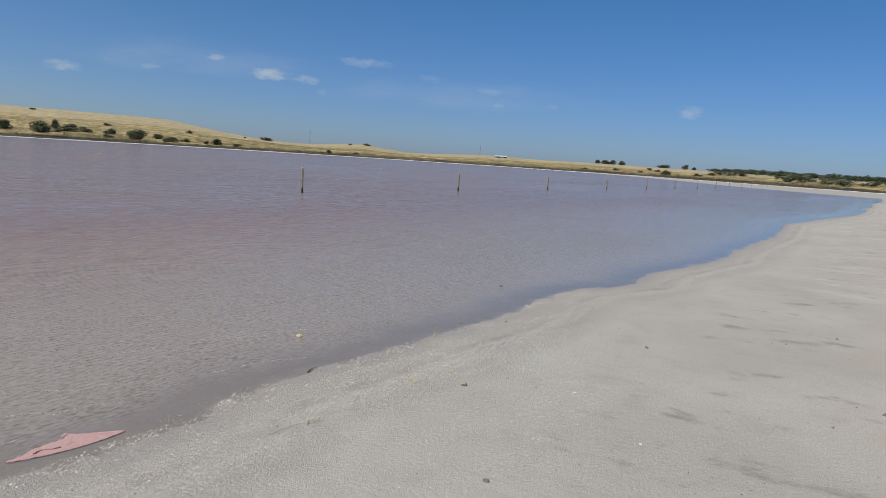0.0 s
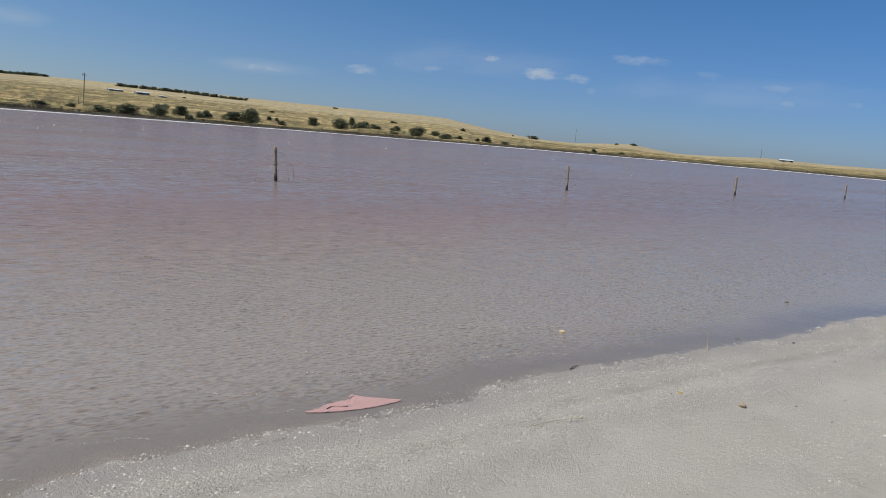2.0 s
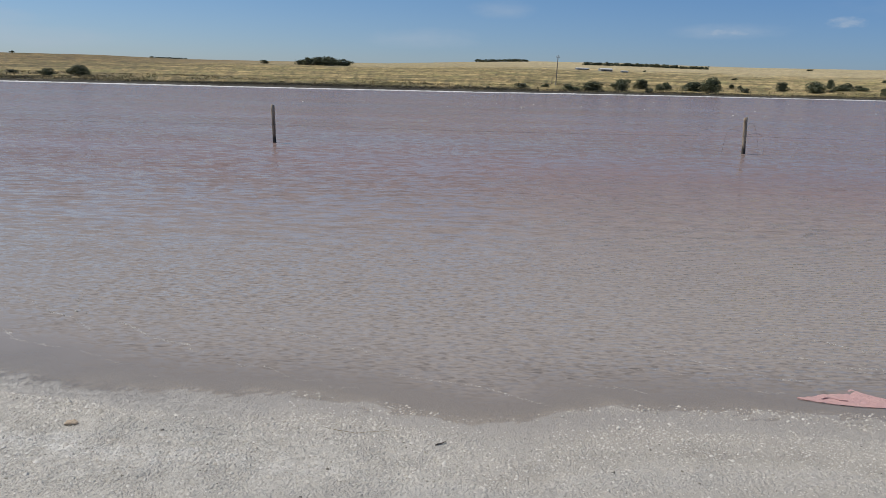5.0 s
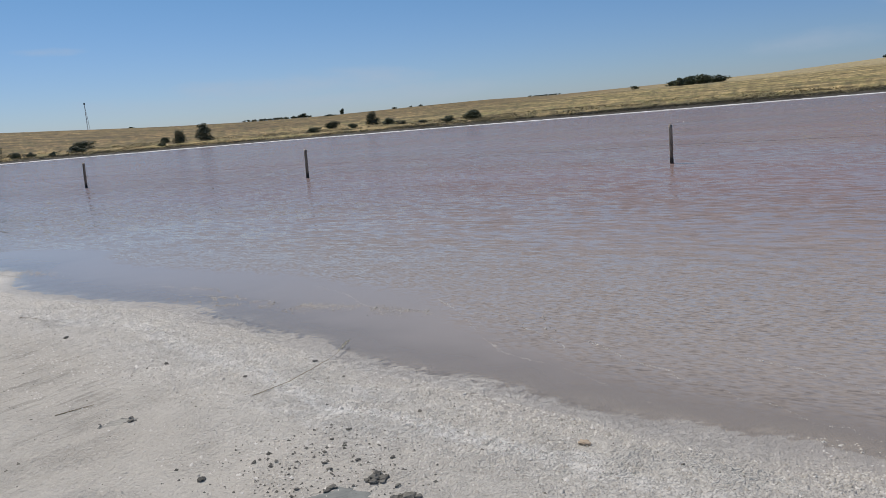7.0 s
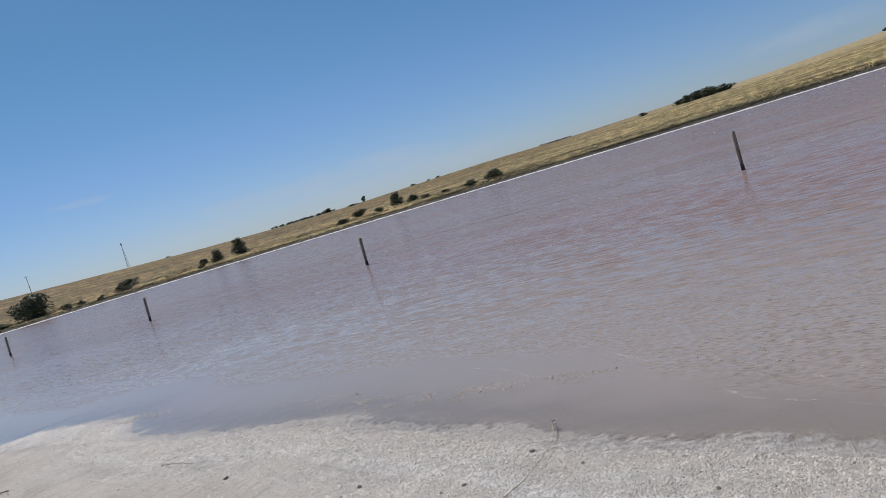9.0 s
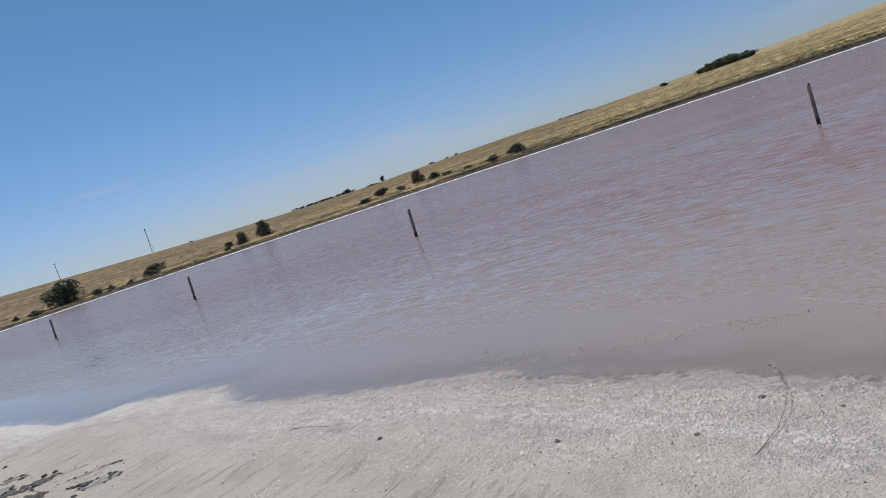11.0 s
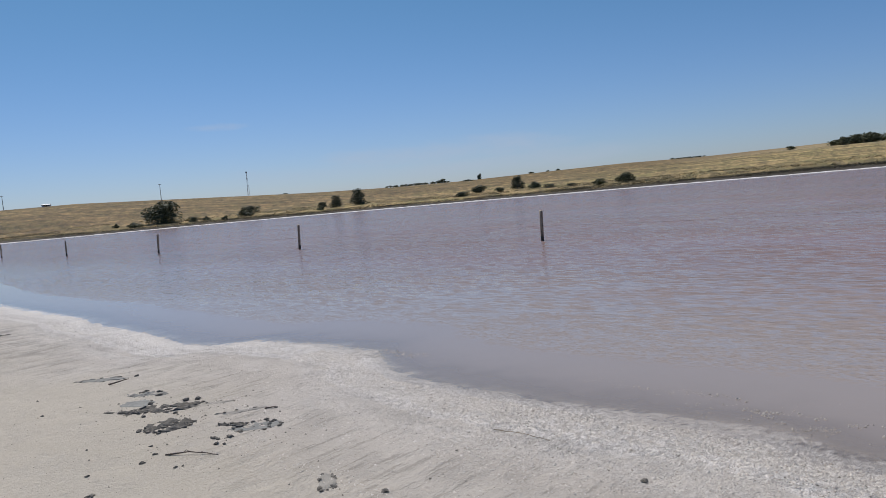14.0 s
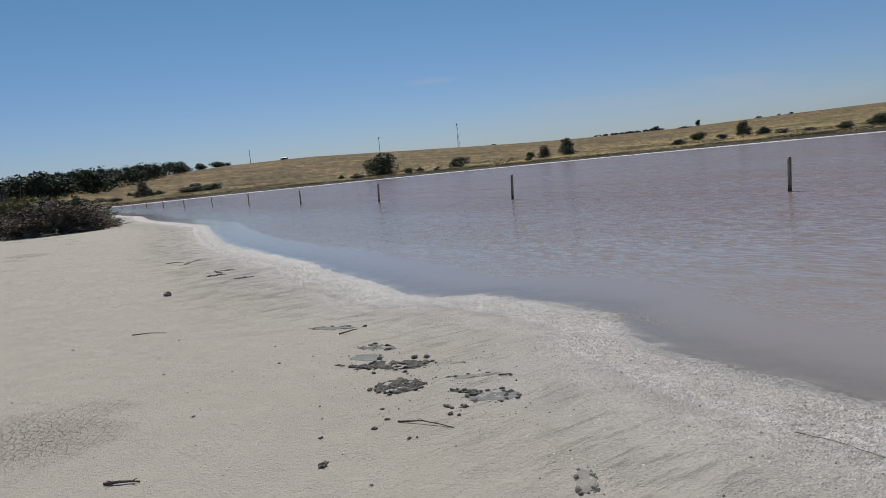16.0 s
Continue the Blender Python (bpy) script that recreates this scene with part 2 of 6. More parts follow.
def ground_material():
    m, t = material("ground")
    near, far, lift = t.attr("near"), t.attr("far"), t.attr("lift")
    # sand: pale salty silt, with stains, specks and a crust of salt grains along the water
    p = t.at()
    big, mid, small = t.noise(p, 0.55, 4), t.noise(p, 3.2, 5), t.noise(p, 26.0, 5, 0.65)
    tiny = t.noise(p, 120.0, 3, 0.7)
    where = t.put("ShaderNodeSeparateXYZ", p)
    px, py = where.outputs[0], where.outputs[1]
    east = t.ramp(px, 10.0, 14.0)
    sand = t.mix(t.ramp(big, 0.35, 0.68), (0.438, 0.398, 0.340), (0.495, 0.455, 0.395))
    sand = t.mix(t.math("MULTIPLY", t.ramp(mid, 0.48, 0.75), 0.35), sand, (0.355, 0.322, 0.274))
    # combed streaks left by the falling water, some of them damp
    streak = t.noise(t.at((1.5, 0.8, 1), -8), 2.2, 6, 0.65)
    comb = t.noise(t.at((3.2, 0.8, 1), -14), 2.2, 5, 0.65)
    wisp = t.noise(t.at((9.0, 0.9, 1), -14), 2.2, 4, 0.7)
    up = t.math("MULTIPLY", t.math("MULTIPLY", t.ramp(near, -0.8, -1.3), t.ramp(near, -2.9, -2.1)), t.ramp(px, 6.5, 4.5, 0.15, 1.0))
    sand = t.mix(t.math("MULTIPLY", t.math("MULTIPLY", t.ramp(t.math("ADD", t.math("MULTIPLY", comb, 0.5), t.math("MULTIPLY", wisp, 0.5)), 0.52, 0.58), up), 0.6), sand, (0.245, 0.226, 0.19))
    sand = t.mix(t.math("MULTIPLY", t.math("MULTIPLY", t.ramp(comb, 0.46, 0.36), up), 0.3), sand, (0.48, 0.45, 0.39))
    sand = t.mix(t.math("MULTIPLY", t.math("MULTIPLY", t.ramp(streak, 0.55, 0.70), t.math("MULTIPLY", east, t.ramp(near, -1.5, -2.2))), 0.6), sand, (0.20, 0.188, 0.16))
    sand = t.mix(t.math("MULTIPLY", east, 0.75), sand, t.mix(1.0, sand, (0.88, 0.89, 0.885), "MULTIPLY"))
    upper = t.math("MULTIPLY", t.ramp(near, -1.3, -2.6), t.ramp(px, 5.0, 1.5))
    sand = t.mix(t.math("MULTIPLY", upper, 0.75), sand, t.mix(t.ramp(mid, 0.35, 0.65), (0.445, 0.400, 0.314), (0.515, 0.468, 0.376)))
    # pale salt sheen and reddish silt well up the eastern beach
    sheen = t.noise(t.at((1.4, 0.5, 1), 6), 1.6, 6, 0.7)
    pale = t.math("MULTIPLY", t.math("MULTIPLY", t.ramp(px, 20.0, 23.0), t.ramp(py, -0.9, -1.6)), t.ramp(sheen, 0.52, 0.62))
    sand = t.mix(t.math("MULTIPLY", pale, 0.45), sand, (0.60, 0.56, 0.45))
    rusty = t.math("MULTIPLY", t.math("MULTIPLY", t.ramp(px, 13.0, 15.0), t.ramp(py, -1.5, -2.3)), t.ramp(mid, 0.42, 0.62))
    sand = t.mix(t.math("MULTIPLY", rusty, 0.35), sand, (0.46, 0.37, 0.29))
    # fine grain
    fleck = t.noise(p, 48.0, 2, 0.6)
    rug = t.math("ADD", 0.12, t.math("MULTIPLY", 0.88, t.math("MAXIMUM", t.ramp(near, -1.25, -0.8), t.ramp(px, 12.0, 8.5, 0.0, 0.6))))
    rug = t.math("MULTIPLY", rug, t.ramp(px, 8.5, 11.5, 1.0, 0.5))
    sand = t.mix(t.math("MULTIPLY", t.ramp(tiny, 0.55, 0.75), 0.35), sand, (0.57, 0.54, 0.47))
    sand = t.mix(t.math("MULTIPLY", t.ramp(tiny, 0.46, 0.28), 0.3), sand, (0.27, 0.245, 0.20))
    sand = t.mix(t.math("MULTIPLY", rug, t.math("MULTIPLY", t.ramp(fleck, 0.52, 0.70), 0.4)), sand, (0.58, 0.55, 0.48))
    sand = t.mix(t.math("MULTIPLY", rug, t.math("MULTIPLY", t.ramp(fleck, 0.45, 0.28), 0.35)), sand, (0.27, 0.245, 0.20))
    # salt crust in wavy bands along the water, whitest to the west
    line = t.math("ADD", near, t.math("MULTIPLY", t.math("SUBTRACT", t.noise(t.at((0.6, 0.6, 1)), 1.3, 4, 0.6), 0.5), 0.9))
    broad = t.math("MULTIPLY", t.ramp(line, -1.5, -0.5), t.ramp(near, 0.12, 0.0))
    tide = t.math("ADD", near, t.math("MULTIPLY", t.math("SUBTRACT", t.noise(p, 3.0, 3), 0.5), 0.22))
    wrack = t.math("MULTIPLY", t.ramp(tide, -0.78, -0.66), t.ramp(tide, -0.52, -0.6))
    # the groove below the eastern ridge: its shading is put into the sand's colour
    groove_shade = t.math("MULTIPLY", t.math("MULTIPLY", t.ramp(tide, -0.55, -0.48), t.ramp(tide, -0.36, -0.44)), t.ramp(px, 8.0, 11.0))
    sand = t.mix(t.math("MULTIPLY", groove_shade, t.ramp(mid, 0.35, 0.6, 0.1, 0.55)), sand, (0.245, 0.222, 0.185))
    ridge = t.ramp(t.noise(t.at((0.3, 1.6, 1), -4), 2.2, 4, 0.6), 0.36, 0.58)
    fine = t.ramp(t.math("ADD", t.math("MULTIPLY", tiny, 0.55), t.math("MULTIPLY", small, 0.55)), 0.40, 0.60)
    crust = t.math("MULTIPLY", t.math("MULTIPLY", broad, t.ramp(ridge, 0.0, 1.0, 0.45, 1.0)), fine)
    crust = t.math("MULTIPLY", t.math("MAXIMUM", crust, t.math("MULTIPLY", wrack, t.ramp(fine, 0.0, 1.0, 0.4, 1.6))), t.ramp(px, 10.5, 5.0, 0.28, 0.8))
    sand = t.mix(crust, sand, (0.72, 0.68, 0.62))
    rough_band = t.math("MULTIPLY", t.math("MULTIPLY", t.ramp(line, -1.15, -0.8), t.ramp(px, 8.0, 11.0)), t.ramp(small, 0.35, 0.6, 0.15, 0.5))
    sand = t.mix(rough_band, sand, (0.350, 0.310, 0.266))
    rim = t.math("MULTIPLY", t.math("MULTIPLY", t.ramp(near, -0.75, -0.2), t.ramp(near, 0.06, 0.0)), t.ramp(px, 5.0, -2.0, 0.0, 1.0))
    sand = t.mix(t.math("MULTIPLY", rim, t.ramp(small, 0.38, 0.58, 0.15, 0.8)), sand, (0.77, 0.74, 0.69))
    smear = t.math("MULTIPLY", t.math("MULTIPLY", t.ramp(near, -3.2, -1.8), t.ramp(near, -0.7, -1.1)), t.ramp(px, -3.0, -6.0))
    sand = t.mix(t.math("MULTIPLY", t.math("MULTIPLY", smear, t.ramp(streak, 0.46, 0.62)), 0.55), sand, (0.20, 0.19, 0.165))
    speck = t.put("ShaderNodeTexVoronoi", p, None, 11.0, feature="F1").outputs["Distance"]
    sand = t.mix(t.math("MULTIPLY", t.ramp(speck, 0.06, 0.04), t.ramp(mid, 0.50, 0.56)), sand, (0.13, 0.118, 0.10))
    # mud cracks well up the beach
    crack = t.put("ShaderNodeTexVoronoi", t.at((1, 1.25, 1)), None, 17.0, feature="DISTANCE_TO_EDGE").outputs["Distance"]
    pan = t.put("ShaderNodeVectorMath", p, (-0.80, -1.65, 0.0), operation="DISTANCE").outputs["Value"]
    pan = t.ramp(t.math("ADD", pan, t.math("MULTIPLY", t.math("SUBTRACT", mid, 0.5), 1.4)), 0.75, 0.15)
    dry = t.math("MAXIMUM", pan, t.math("MULTIPLY", t.ramp(near, -4.8, -5.6), t.ramp(big, 0.56, 0.64, 0.0, 0.8)))
    crack = t.math("MULTIPLY", t.ramp(crack, 0.04, 0.012), dry)
    sand = t.mix(t.math("MULTIPLY", pan, 0.35), sand, (0.30, 0.268, 0.205))
    sand = t.mix(t.math("MULTIPLY", crack, 0.4), sand, (0.17, 0.155, 0.125))
    wash = t.mix(t.ramp(px, 4.0, -2.0), (0.345, 0.306, 0.268), (0.43, 0.405, 0.365))
    damp = t.ramp(t.math("ADD", lift, t.math("MULTIPLY", t.math("SUBTRACT", mid, 0.5), 0.012)), 0.011, -0.001)
    sand = t.mix(t.math("MULTIPLY", damp, 0.8), sand, wash)
    # dry grazed hill
    g = t.noise(t.at((0.02, 0.05, 0.1), 10), 1.0, 6, 0.62)
    g2 = t.noise(t.at((0.1, 0.25, 0.5), 10), 1.0, 5, 0.65)
    g3 = t.noise(p, 1.1, 5, 0.7)
    grass = t.mix(t.ramp(g, 0.38, 0.62), (0.19, 0.150, 0.066), (0.40, 0.30, 0.14))
    grass = t.mix(t.math("MULTIPLY", t.ramp(g2, 0.48, 0.62), 0.55), grass, (0.15, 0.125, 0.052))
    grass = t.mix(t.math("MULTIPLY", t.ramp(g3, 0.52, 0.68), 0.45), grass, (0.52, 0.41, 0.20))
    g4 = t.noise(p, 0.32, 5, 0.75)
    grass = t.mix(t.math("MULTIPLY", t.ramp(g4, 0.52, 0.64), 0.55), grass, (0.15, 0.125, 0.052))
    ex, ey = t.math("SUBTRACT", px, EYE[0]), t.math("SUBTRACT", py, EYE[1])
    bearing, reach = t.math("ARCTAN2", ex, ey), t.math("SQRT", t.math("ADD", t.math("MULTIPLY", ex, ex), t.math("MULTIPLY", ey, ey)))

    def fan(across, along):
        return t.put("ShaderNodeCombineXYZ", t.math("MULTIPLY", bearing, across), t.math("MULTIPLY", reach, along), 0.0).outputs[0]

    gully = t.noise(fan(40.0, 0.012), 1.0, 6, 0.7)
    grass = t.mix(t.math("MULTIPLY", t.ramp(gully, 0.50, 0.60), 0.6), grass, (0.15, 0.145, 0.058))
    tuft = t.noise(fan(190.0, 0.05), 1.0, 5, 0.75)
    grass = t.mix(t.math("MULTIPLY", t.ramp(tuft, 0.50, 0.60), 0.5), grass, (0.17, 0.15, 0.065))
    grass = t.mix(t.math("MULTIPLY", t.ramp(tuft, 0.44, 0.36), 0.5), grass, (0.48, 0.385, 0.19))
    g6 = t.noise(t.at((1, 1, 1), 25), 0.10, 6, 0.78)
    grass = t.mix(t.math("MULTIPLY", t.ramp(g6, 0.49, 0.56), 0.7), grass, (0.15, 0.145, 0.052))
    grass = t.mix(t.math("MULTIPLY", t.ramp(g6, 0.44, 0.36), 0.45), grass, (0.50, 0.40, 0.20))
    g5 = t.noise(p, 2.6, 3, 0.7)
    grass = t.mix(t.math("MULTIPLY", t.ramp(g5, 0.5, 0.62), 0.4), grass, (0.15, 0.12, 0.05))
    band = t.ramp(t.noise(t.at((0.006, 0.035, 0.0), 14), 1.0, 5, 0.6), 0.38, 0.62, 0.72, 1.22)
    fleece = t.ramp(t.noise(fan(90.0, 0.02), 1.0, 6, 0.8), 0.38, 0.62, 0.62, 1.32)
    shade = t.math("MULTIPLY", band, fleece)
    grass = t.mix(1.0, grass, t.put("ShaderNodeCombineColor", t.math("MULTIPLY", shade, 1.14), t.math("MULTIPLY", shade, 1.07), shade).outputs[0], "MULTIPLY")
    stubble = t.math("MULTIPLY", t.ramp(t.math("ADD", reach, t.math("MULTIPLY", t.math("SUBTRACT", gully, 0.5), 500.0)), 430.0, 640.0), t.ramp(bearing, -0.5, -0.2))
    grass = t.mix(t.math("MULTIPLY", stubble, 0.5), grass, t.mix(t.ramp(tuft, 0.4, 0.6), (0.40, 0.32, 0.18), (0.52, 0.43, 0.26)))
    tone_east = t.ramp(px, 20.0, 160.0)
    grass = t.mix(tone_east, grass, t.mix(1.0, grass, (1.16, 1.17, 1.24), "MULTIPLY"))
    # browner grass to the west, with its darker backlit look put into the colour
    tone_west = t.ramp(t.put("ShaderNodeSeparateXYZ", p).outputs[0], -40.0, -260.0)
    grass = t.mix(tone_west, grass, t.mix(1.0, grass, (0.66, 0.60, 0.56), "MULTIPLY"))
    shrubby = t.math("MULTIPLY", t.ramp(far, -16.0, -3.0), t.ramp(t.math("ADD", g2, t.math("MULTIPLY", g3, 0.4)), 0.45, 0.8))
    grass = t.mix(t.math("MULTIPLY", shrubby, 0.75), grass, (0.09, 0.085, 0.04))
    mud = t.ramp(t.math("ADD", far, t.math("MULTIPLY", t.math("SUBTRACT", g3, 0.5), 3.0)), -5.0, -3.2)
    grass = t.mix(mud, grass, (0.068, 0.058, 0.042))
    salt = t.ramp(t.math("ADD", far, t.math("MULTIPLY", t.math("SUBTRACT", g3, 0.5), 1.2)), -0.5, -0.35)
    grass = t.mix(salt, grass, (0.74, 0.72, 0.69))
    hill = t.math("MULTIPLY", t.ramp(far, 0.6, 0.0), 1.0)
    behind = t.ramp(t.math("ADD", near, t.math("MULTIPLY", t.math("SUBTRACT", big, 0.5), 8.0)), -13.0, -17.0)
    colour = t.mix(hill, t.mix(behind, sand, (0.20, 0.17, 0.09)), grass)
    # crust pebbles of two sizes, rounded, with creases between them
    pebble = t.put("ShaderNodeTexVoronoi", p, None, 62.0, None, None, 0.25, feature="SMOOTH_F1").outputs["Distance"]
    crumb = t.put("ShaderNodeTexVoronoi", t.at((1, 1.2, 1), 30), None, 125.0, feature="F1").outputs["Distance"]
    height = t.math("ADD", t.math("MULTIPLY", small, 0.45), t.math("MULTIPLY", tiny, 0.25))
    bumps = t.math("ADD", t.math("MULTIPLY", pebble, 0.62), t.math("MULTIPLY", crumb, 0.42))
    height = t.math("SUBTRACT", height, t.math("MULTIPLY", bumps, t.math("MULTIPLY", t.math("MULTIPLY", rug, t.math("SUBTRACT", 1.0, t.math("MULTIPLY", damp, 0.9))), t.ramp(mid, 0.35, 0.65, 0.45, 1.1))))
    height = t.math("ADD", height, t.math("MULTIPLY", t.math("MULTIPLY", comb, up), 1.2))
    height = t.math("ADD", height, t.math("SUBTRACT", t.math("MULTIPLY", crust, 0.3), t.math("MULTIPLY", crack, 0.9)))
    # grains lean every way
    lean = None
    for scale, gain in ((34.0, 0.5), (95.0, 0.9), (9.0, 0.28)):
        c = t.put("ShaderNodeTexNoise", p, None, scale, 2.0, 0.6).outputs["Color"]
        c = t.put("ShaderNodeVectorMath", c, (0.5, 0.5, 0.5), operation="SUBTRACT").outputs[0]
        c = t.put("ShaderNodeVectorMath", c, (gain, gain, 0.0), operation="MULTIPLY").outputs[0]
        lean = c if lean is None else t.put("ShaderNodeVectorMath", lean, c, operation="ADD").outputs[0]
    tuss = t.put("ShaderNodeTexNoise", p, None, 0.9, 3.0, 0.7).outputs["Color"]
    tuss = t.put("ShaderNodeVectorMath", t.put("ShaderNodeVectorMath", tuss, (0.5, 0.5, 0.5), operation="SUBTRACT").outputs[0], (1.1, 1.1, 0.0), operation="MULTIPLY").outputs[0]
    tuss = t.put("ShaderNodeVectorMath", tuss, sockets={"Scale": hill}, operation="SCALE").outputs[0]
    coarse = t.math("SUBTRACT", t.math("MULTIPLY", rug, 1.25), t.math("MULTIPLY", damp, 0.85))
    lean = t.put("ShaderNodeVectorMath", lean, sockets={"Scale": coarse}, operation="SCALE").outputs[0]
    face = t.put("ShaderNodeVectorMath", t.put("ShaderNodeNewGeometry").outputs["Normal"], lean, operation="ADD").outputs[0]
    face = t.put("ShaderNodeVectorMath", face, tuss, operation="ADD").outputs[0]
    face = t.put("ShaderNodeVectorMath", face, operation="NORMALIZE").outputs[0]
    wetness = t.math("SUBTRACT", 0.92, t.math("MULTIPLY", damp, 0.45))
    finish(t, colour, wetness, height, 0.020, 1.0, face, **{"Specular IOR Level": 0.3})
    return m


def water_material():
    m, t = material("lake_water")
    depth = t.attr("depth")
    p = t.at()
    px = t.put("ShaderNodeSeparateXYZ", p).outputs[0]
    lee = t.ramp(t.math("ADD", px, t.math("MULTIPLY", t.noise(p, 0.5, 3), 3.0)), 10.0, 7.0)
    bay = t.ramp(t.math("ADD", px, t.math("MULTIPLY", t.noise(p, 0.4, 3), 5.0)), 17.0, 24.0)
    calm = t.ramp(t.math("SUBTRACT", depth, t.math("ADD", t.math("MULTIPLY", lee, 0.03), t.math("MULTIPLY", bay, 0.018))), 0.004, t.ramp(bay, 0.0, 1.0, 0.014, 0.035), 0.06, 1.0)
    calm = t.math("MULTIPLY", calm, t.math("SUBTRACT", 1.0, t.math("MULTIPLY", lee, t.ramp(depth, 0.12, 0.04, 0.0, 0.35))))
    gust = t.ramp(t.noise(t.at((0.05, 0.16, 1), 12), 1.0, 4, 0.6), 0.34, 0.66, 0.6, 1.35)
    py = t.put("ShaderNodeSeparateXYZ", p).outputs[1]
    out = t.ramp(py, 2.2, 7.5)
    tilt = None
    # short wavelets by the beach, longer ones further out
    for turn, stretch, scale, inner, outer in ((14, (0.8, 1.9, 1), 22.0, 1.35, 0.4), (-9, (0.62, 1.8, 1), 8.5, 0.3, 0.85), (9, (0.7, 2.0, 1), 3.8, 0.05, 0.6), (-12, (0.5, 1.6, 1), 1.6, 0.0, 0.22)):
        gain = t.ramp(out, 0.0, 1.0, inner, outer)
        c = t.put("ShaderNodeTexNoise", t.at(stretch, turn), None, scale, 1.5, 0.5, sockets={"Distortion": 0.25}).outputs["Color"]
        c = t.put("ShaderNodeVectorMath", c, (0.5, 0.5, 0.5), operation="SUBTRACT").outputs[0]
        c = t.put("ShaderNodeVectorMath", c, (0.7, 1.3, 0.0), operation="MULTIPLY").outputs[0]
        c = t.put("ShaderNodeVectorMath", c, sockets={"Scale": gain}, operation="SCALE").outputs[0]
        tilt = c if tilt is None else t.put("ShaderNodeVectorMath", tilt, c, operation="ADD").outputs[0]
    raw = tilt
    # the sides of the wavelets that face the beach are the steeper ones
    tilt = t.put("ShaderNodeVectorMath", tilt, (-0.01, -0.068, 0.0), operation="ADD").outputs[0]
    # low parallel swells run in to the eastern shallows
    swell = t.put("ShaderNodeTexWave", t.at((0.10, 1.0, 1), 4), None, 0.5, 3.0, 2.5, wave_type="BANDS", bands_direction="Y", sockets={"Detail Scale": 0.6}).outputs["Fac"]
    swell = t.math("MULTIPLY", t.math("MULTIPLY", t.math("SUBTRACT", swell, 0.6), t.ramp(px, 9.5, 13.0)), t.math("MULTIPLY", t.ramp(depth, 0.004, 0.02), t.ramp(py, 14.0, 6.0, 0.0, 0.9)))
    crest = t.put("ShaderNodeCombineXYZ", t.ramp(out, 0.0, 1.0, 0.09, 0.03), t.ramp(out, 0.0, 1.0, 0.06, 0.014), 1.0).outputs[0]
    tilt = t.put("ShaderNodeVectorMath", tilt, crest, operation="MINIMUM").outputs[0]
    tilt = t.put("ShaderNodeVectorMath", tilt, (-0.05, -0.28, -1.0), operation="MAXIMUM").outputs[0]
    power = t.math("MULTIPLY", t.math("MULTIPLY", calm, gust), 1.25)
    tilt = t.put("ShaderNodeVectorMath", tilt, sockets={"Scale": power}, operation="SCALE").outputs[0]
    tilt = t.put("ShaderNodeVectorMath", tilt, t.put("ShaderNodeCombineXYZ", 0.0, t.math("MULTIPLY", swell, 0.6), 0.0).outputs[0], operation="ADD").outputs[0]
    slope = t.put("ShaderNodeVectorMath", raw, sockets={"Scale": t.math("MULTIPLY", power, t.ramp(out, 0.0, 1.0, 1.4, 1.1))}, operation="SCALE").outputs[0]
    slope = t.put("ShaderNodeVectorMath", slope, (0.0, 0.0, 1.0), operation="ADD").outputs[0]
    slope = t.put("ShaderNodeVectorMath", slope, operation="NORMALIZE").outputs[0]
    up = t.put("ShaderNodeVectorMath", tilt, (0.0, 0.0, 1.0), operation="ADD").outputs[0]
    normal = t.put("ShaderNodeVectorMath", up, operation="NORMALIZE").outputs[0]
    patch = t.noise(t.at((0.03, 0.12, 1), 5), 1.0, 5, 0.6)
    pink = t.mix(t.ramp(patch, 0.38, 0.64), (0.242, 0.182, 0.165), (0.264, 0.186, 0.168))
    silt = t.mix(t.ramp(depth, 0.01, 0.28), (0.318, 0.272, 0.236), pink)
    body = t.put("ShaderNodeBsdfDiffuse", silt, 0.0, slope).outputs[0]
    clear = t.put("ShaderNodeBsdfTransparent", (0.985, 0.975, 0.965, 1)).outputs[0]
    murk = t.math("SUBTRACT", 1.0, t.math("EXPONENT", t.math("MULTIPLY", depth, -120.0)), clamp=True)
    below = t.put("ShaderNodeMixShader", murk, clear, body).outputs[0]
    gloss = t.put("ShaderNodeBsdfGlossy", (1, 1, 1, 1), 0.09, sockets={"Normal": normal}).outputs[0]
    fres = t.math("MULTIPLY", t.put("ShaderNodeFresnel", 1.34, normal).outputs[0], t.ramp(depth, 0.03, 0.30, 0.85, 0.66))
    t.put("ShaderNodeOutputMaterial", t.put("ShaderNodeMixShader", fres, below, gloss).outputs[0])
    return m


def plain_material(name, a, b, scale=4.0, rough=0.85, height=0.01, stretch=(1, 1, 1), strength=0.5, random_tint=0.25, **more):
    """Two tones at two scales in the thing's own space, and a tint by object."""
    m, t = material(name)
    p = t.at(stretch, 0, "object")
    n1, n2 = t.noise(p, scale, 5, 0.6), t.noise(p, scale * 7, 4, 0.65)
    c = t.mix(t.ramp(n1, 0.32, 0.68), a, b)
    c = t.mix(t.math("MULTIPLY", t.ramp(n2, 0.5, 0.75), 0.4), c, tuple(v * 0.55 for v in a))
    tint = t.math("ADD", 1 - random_tint / 2, t.math("MULTIPLY", t.put("ShaderNodeObjectInfo").outputs["Random"], random_tint))
    grey = t.put("ShaderNodeCombineColor", tint, tint, tint).outputs[0]
    c = t.mix(1.0, c, grey, "MULTIPLY")
    finish(t, c, rough, t.math("ADD", n1, t.math("MULTIPLY", n2, 0.6)), height, strength, **more)
    return m


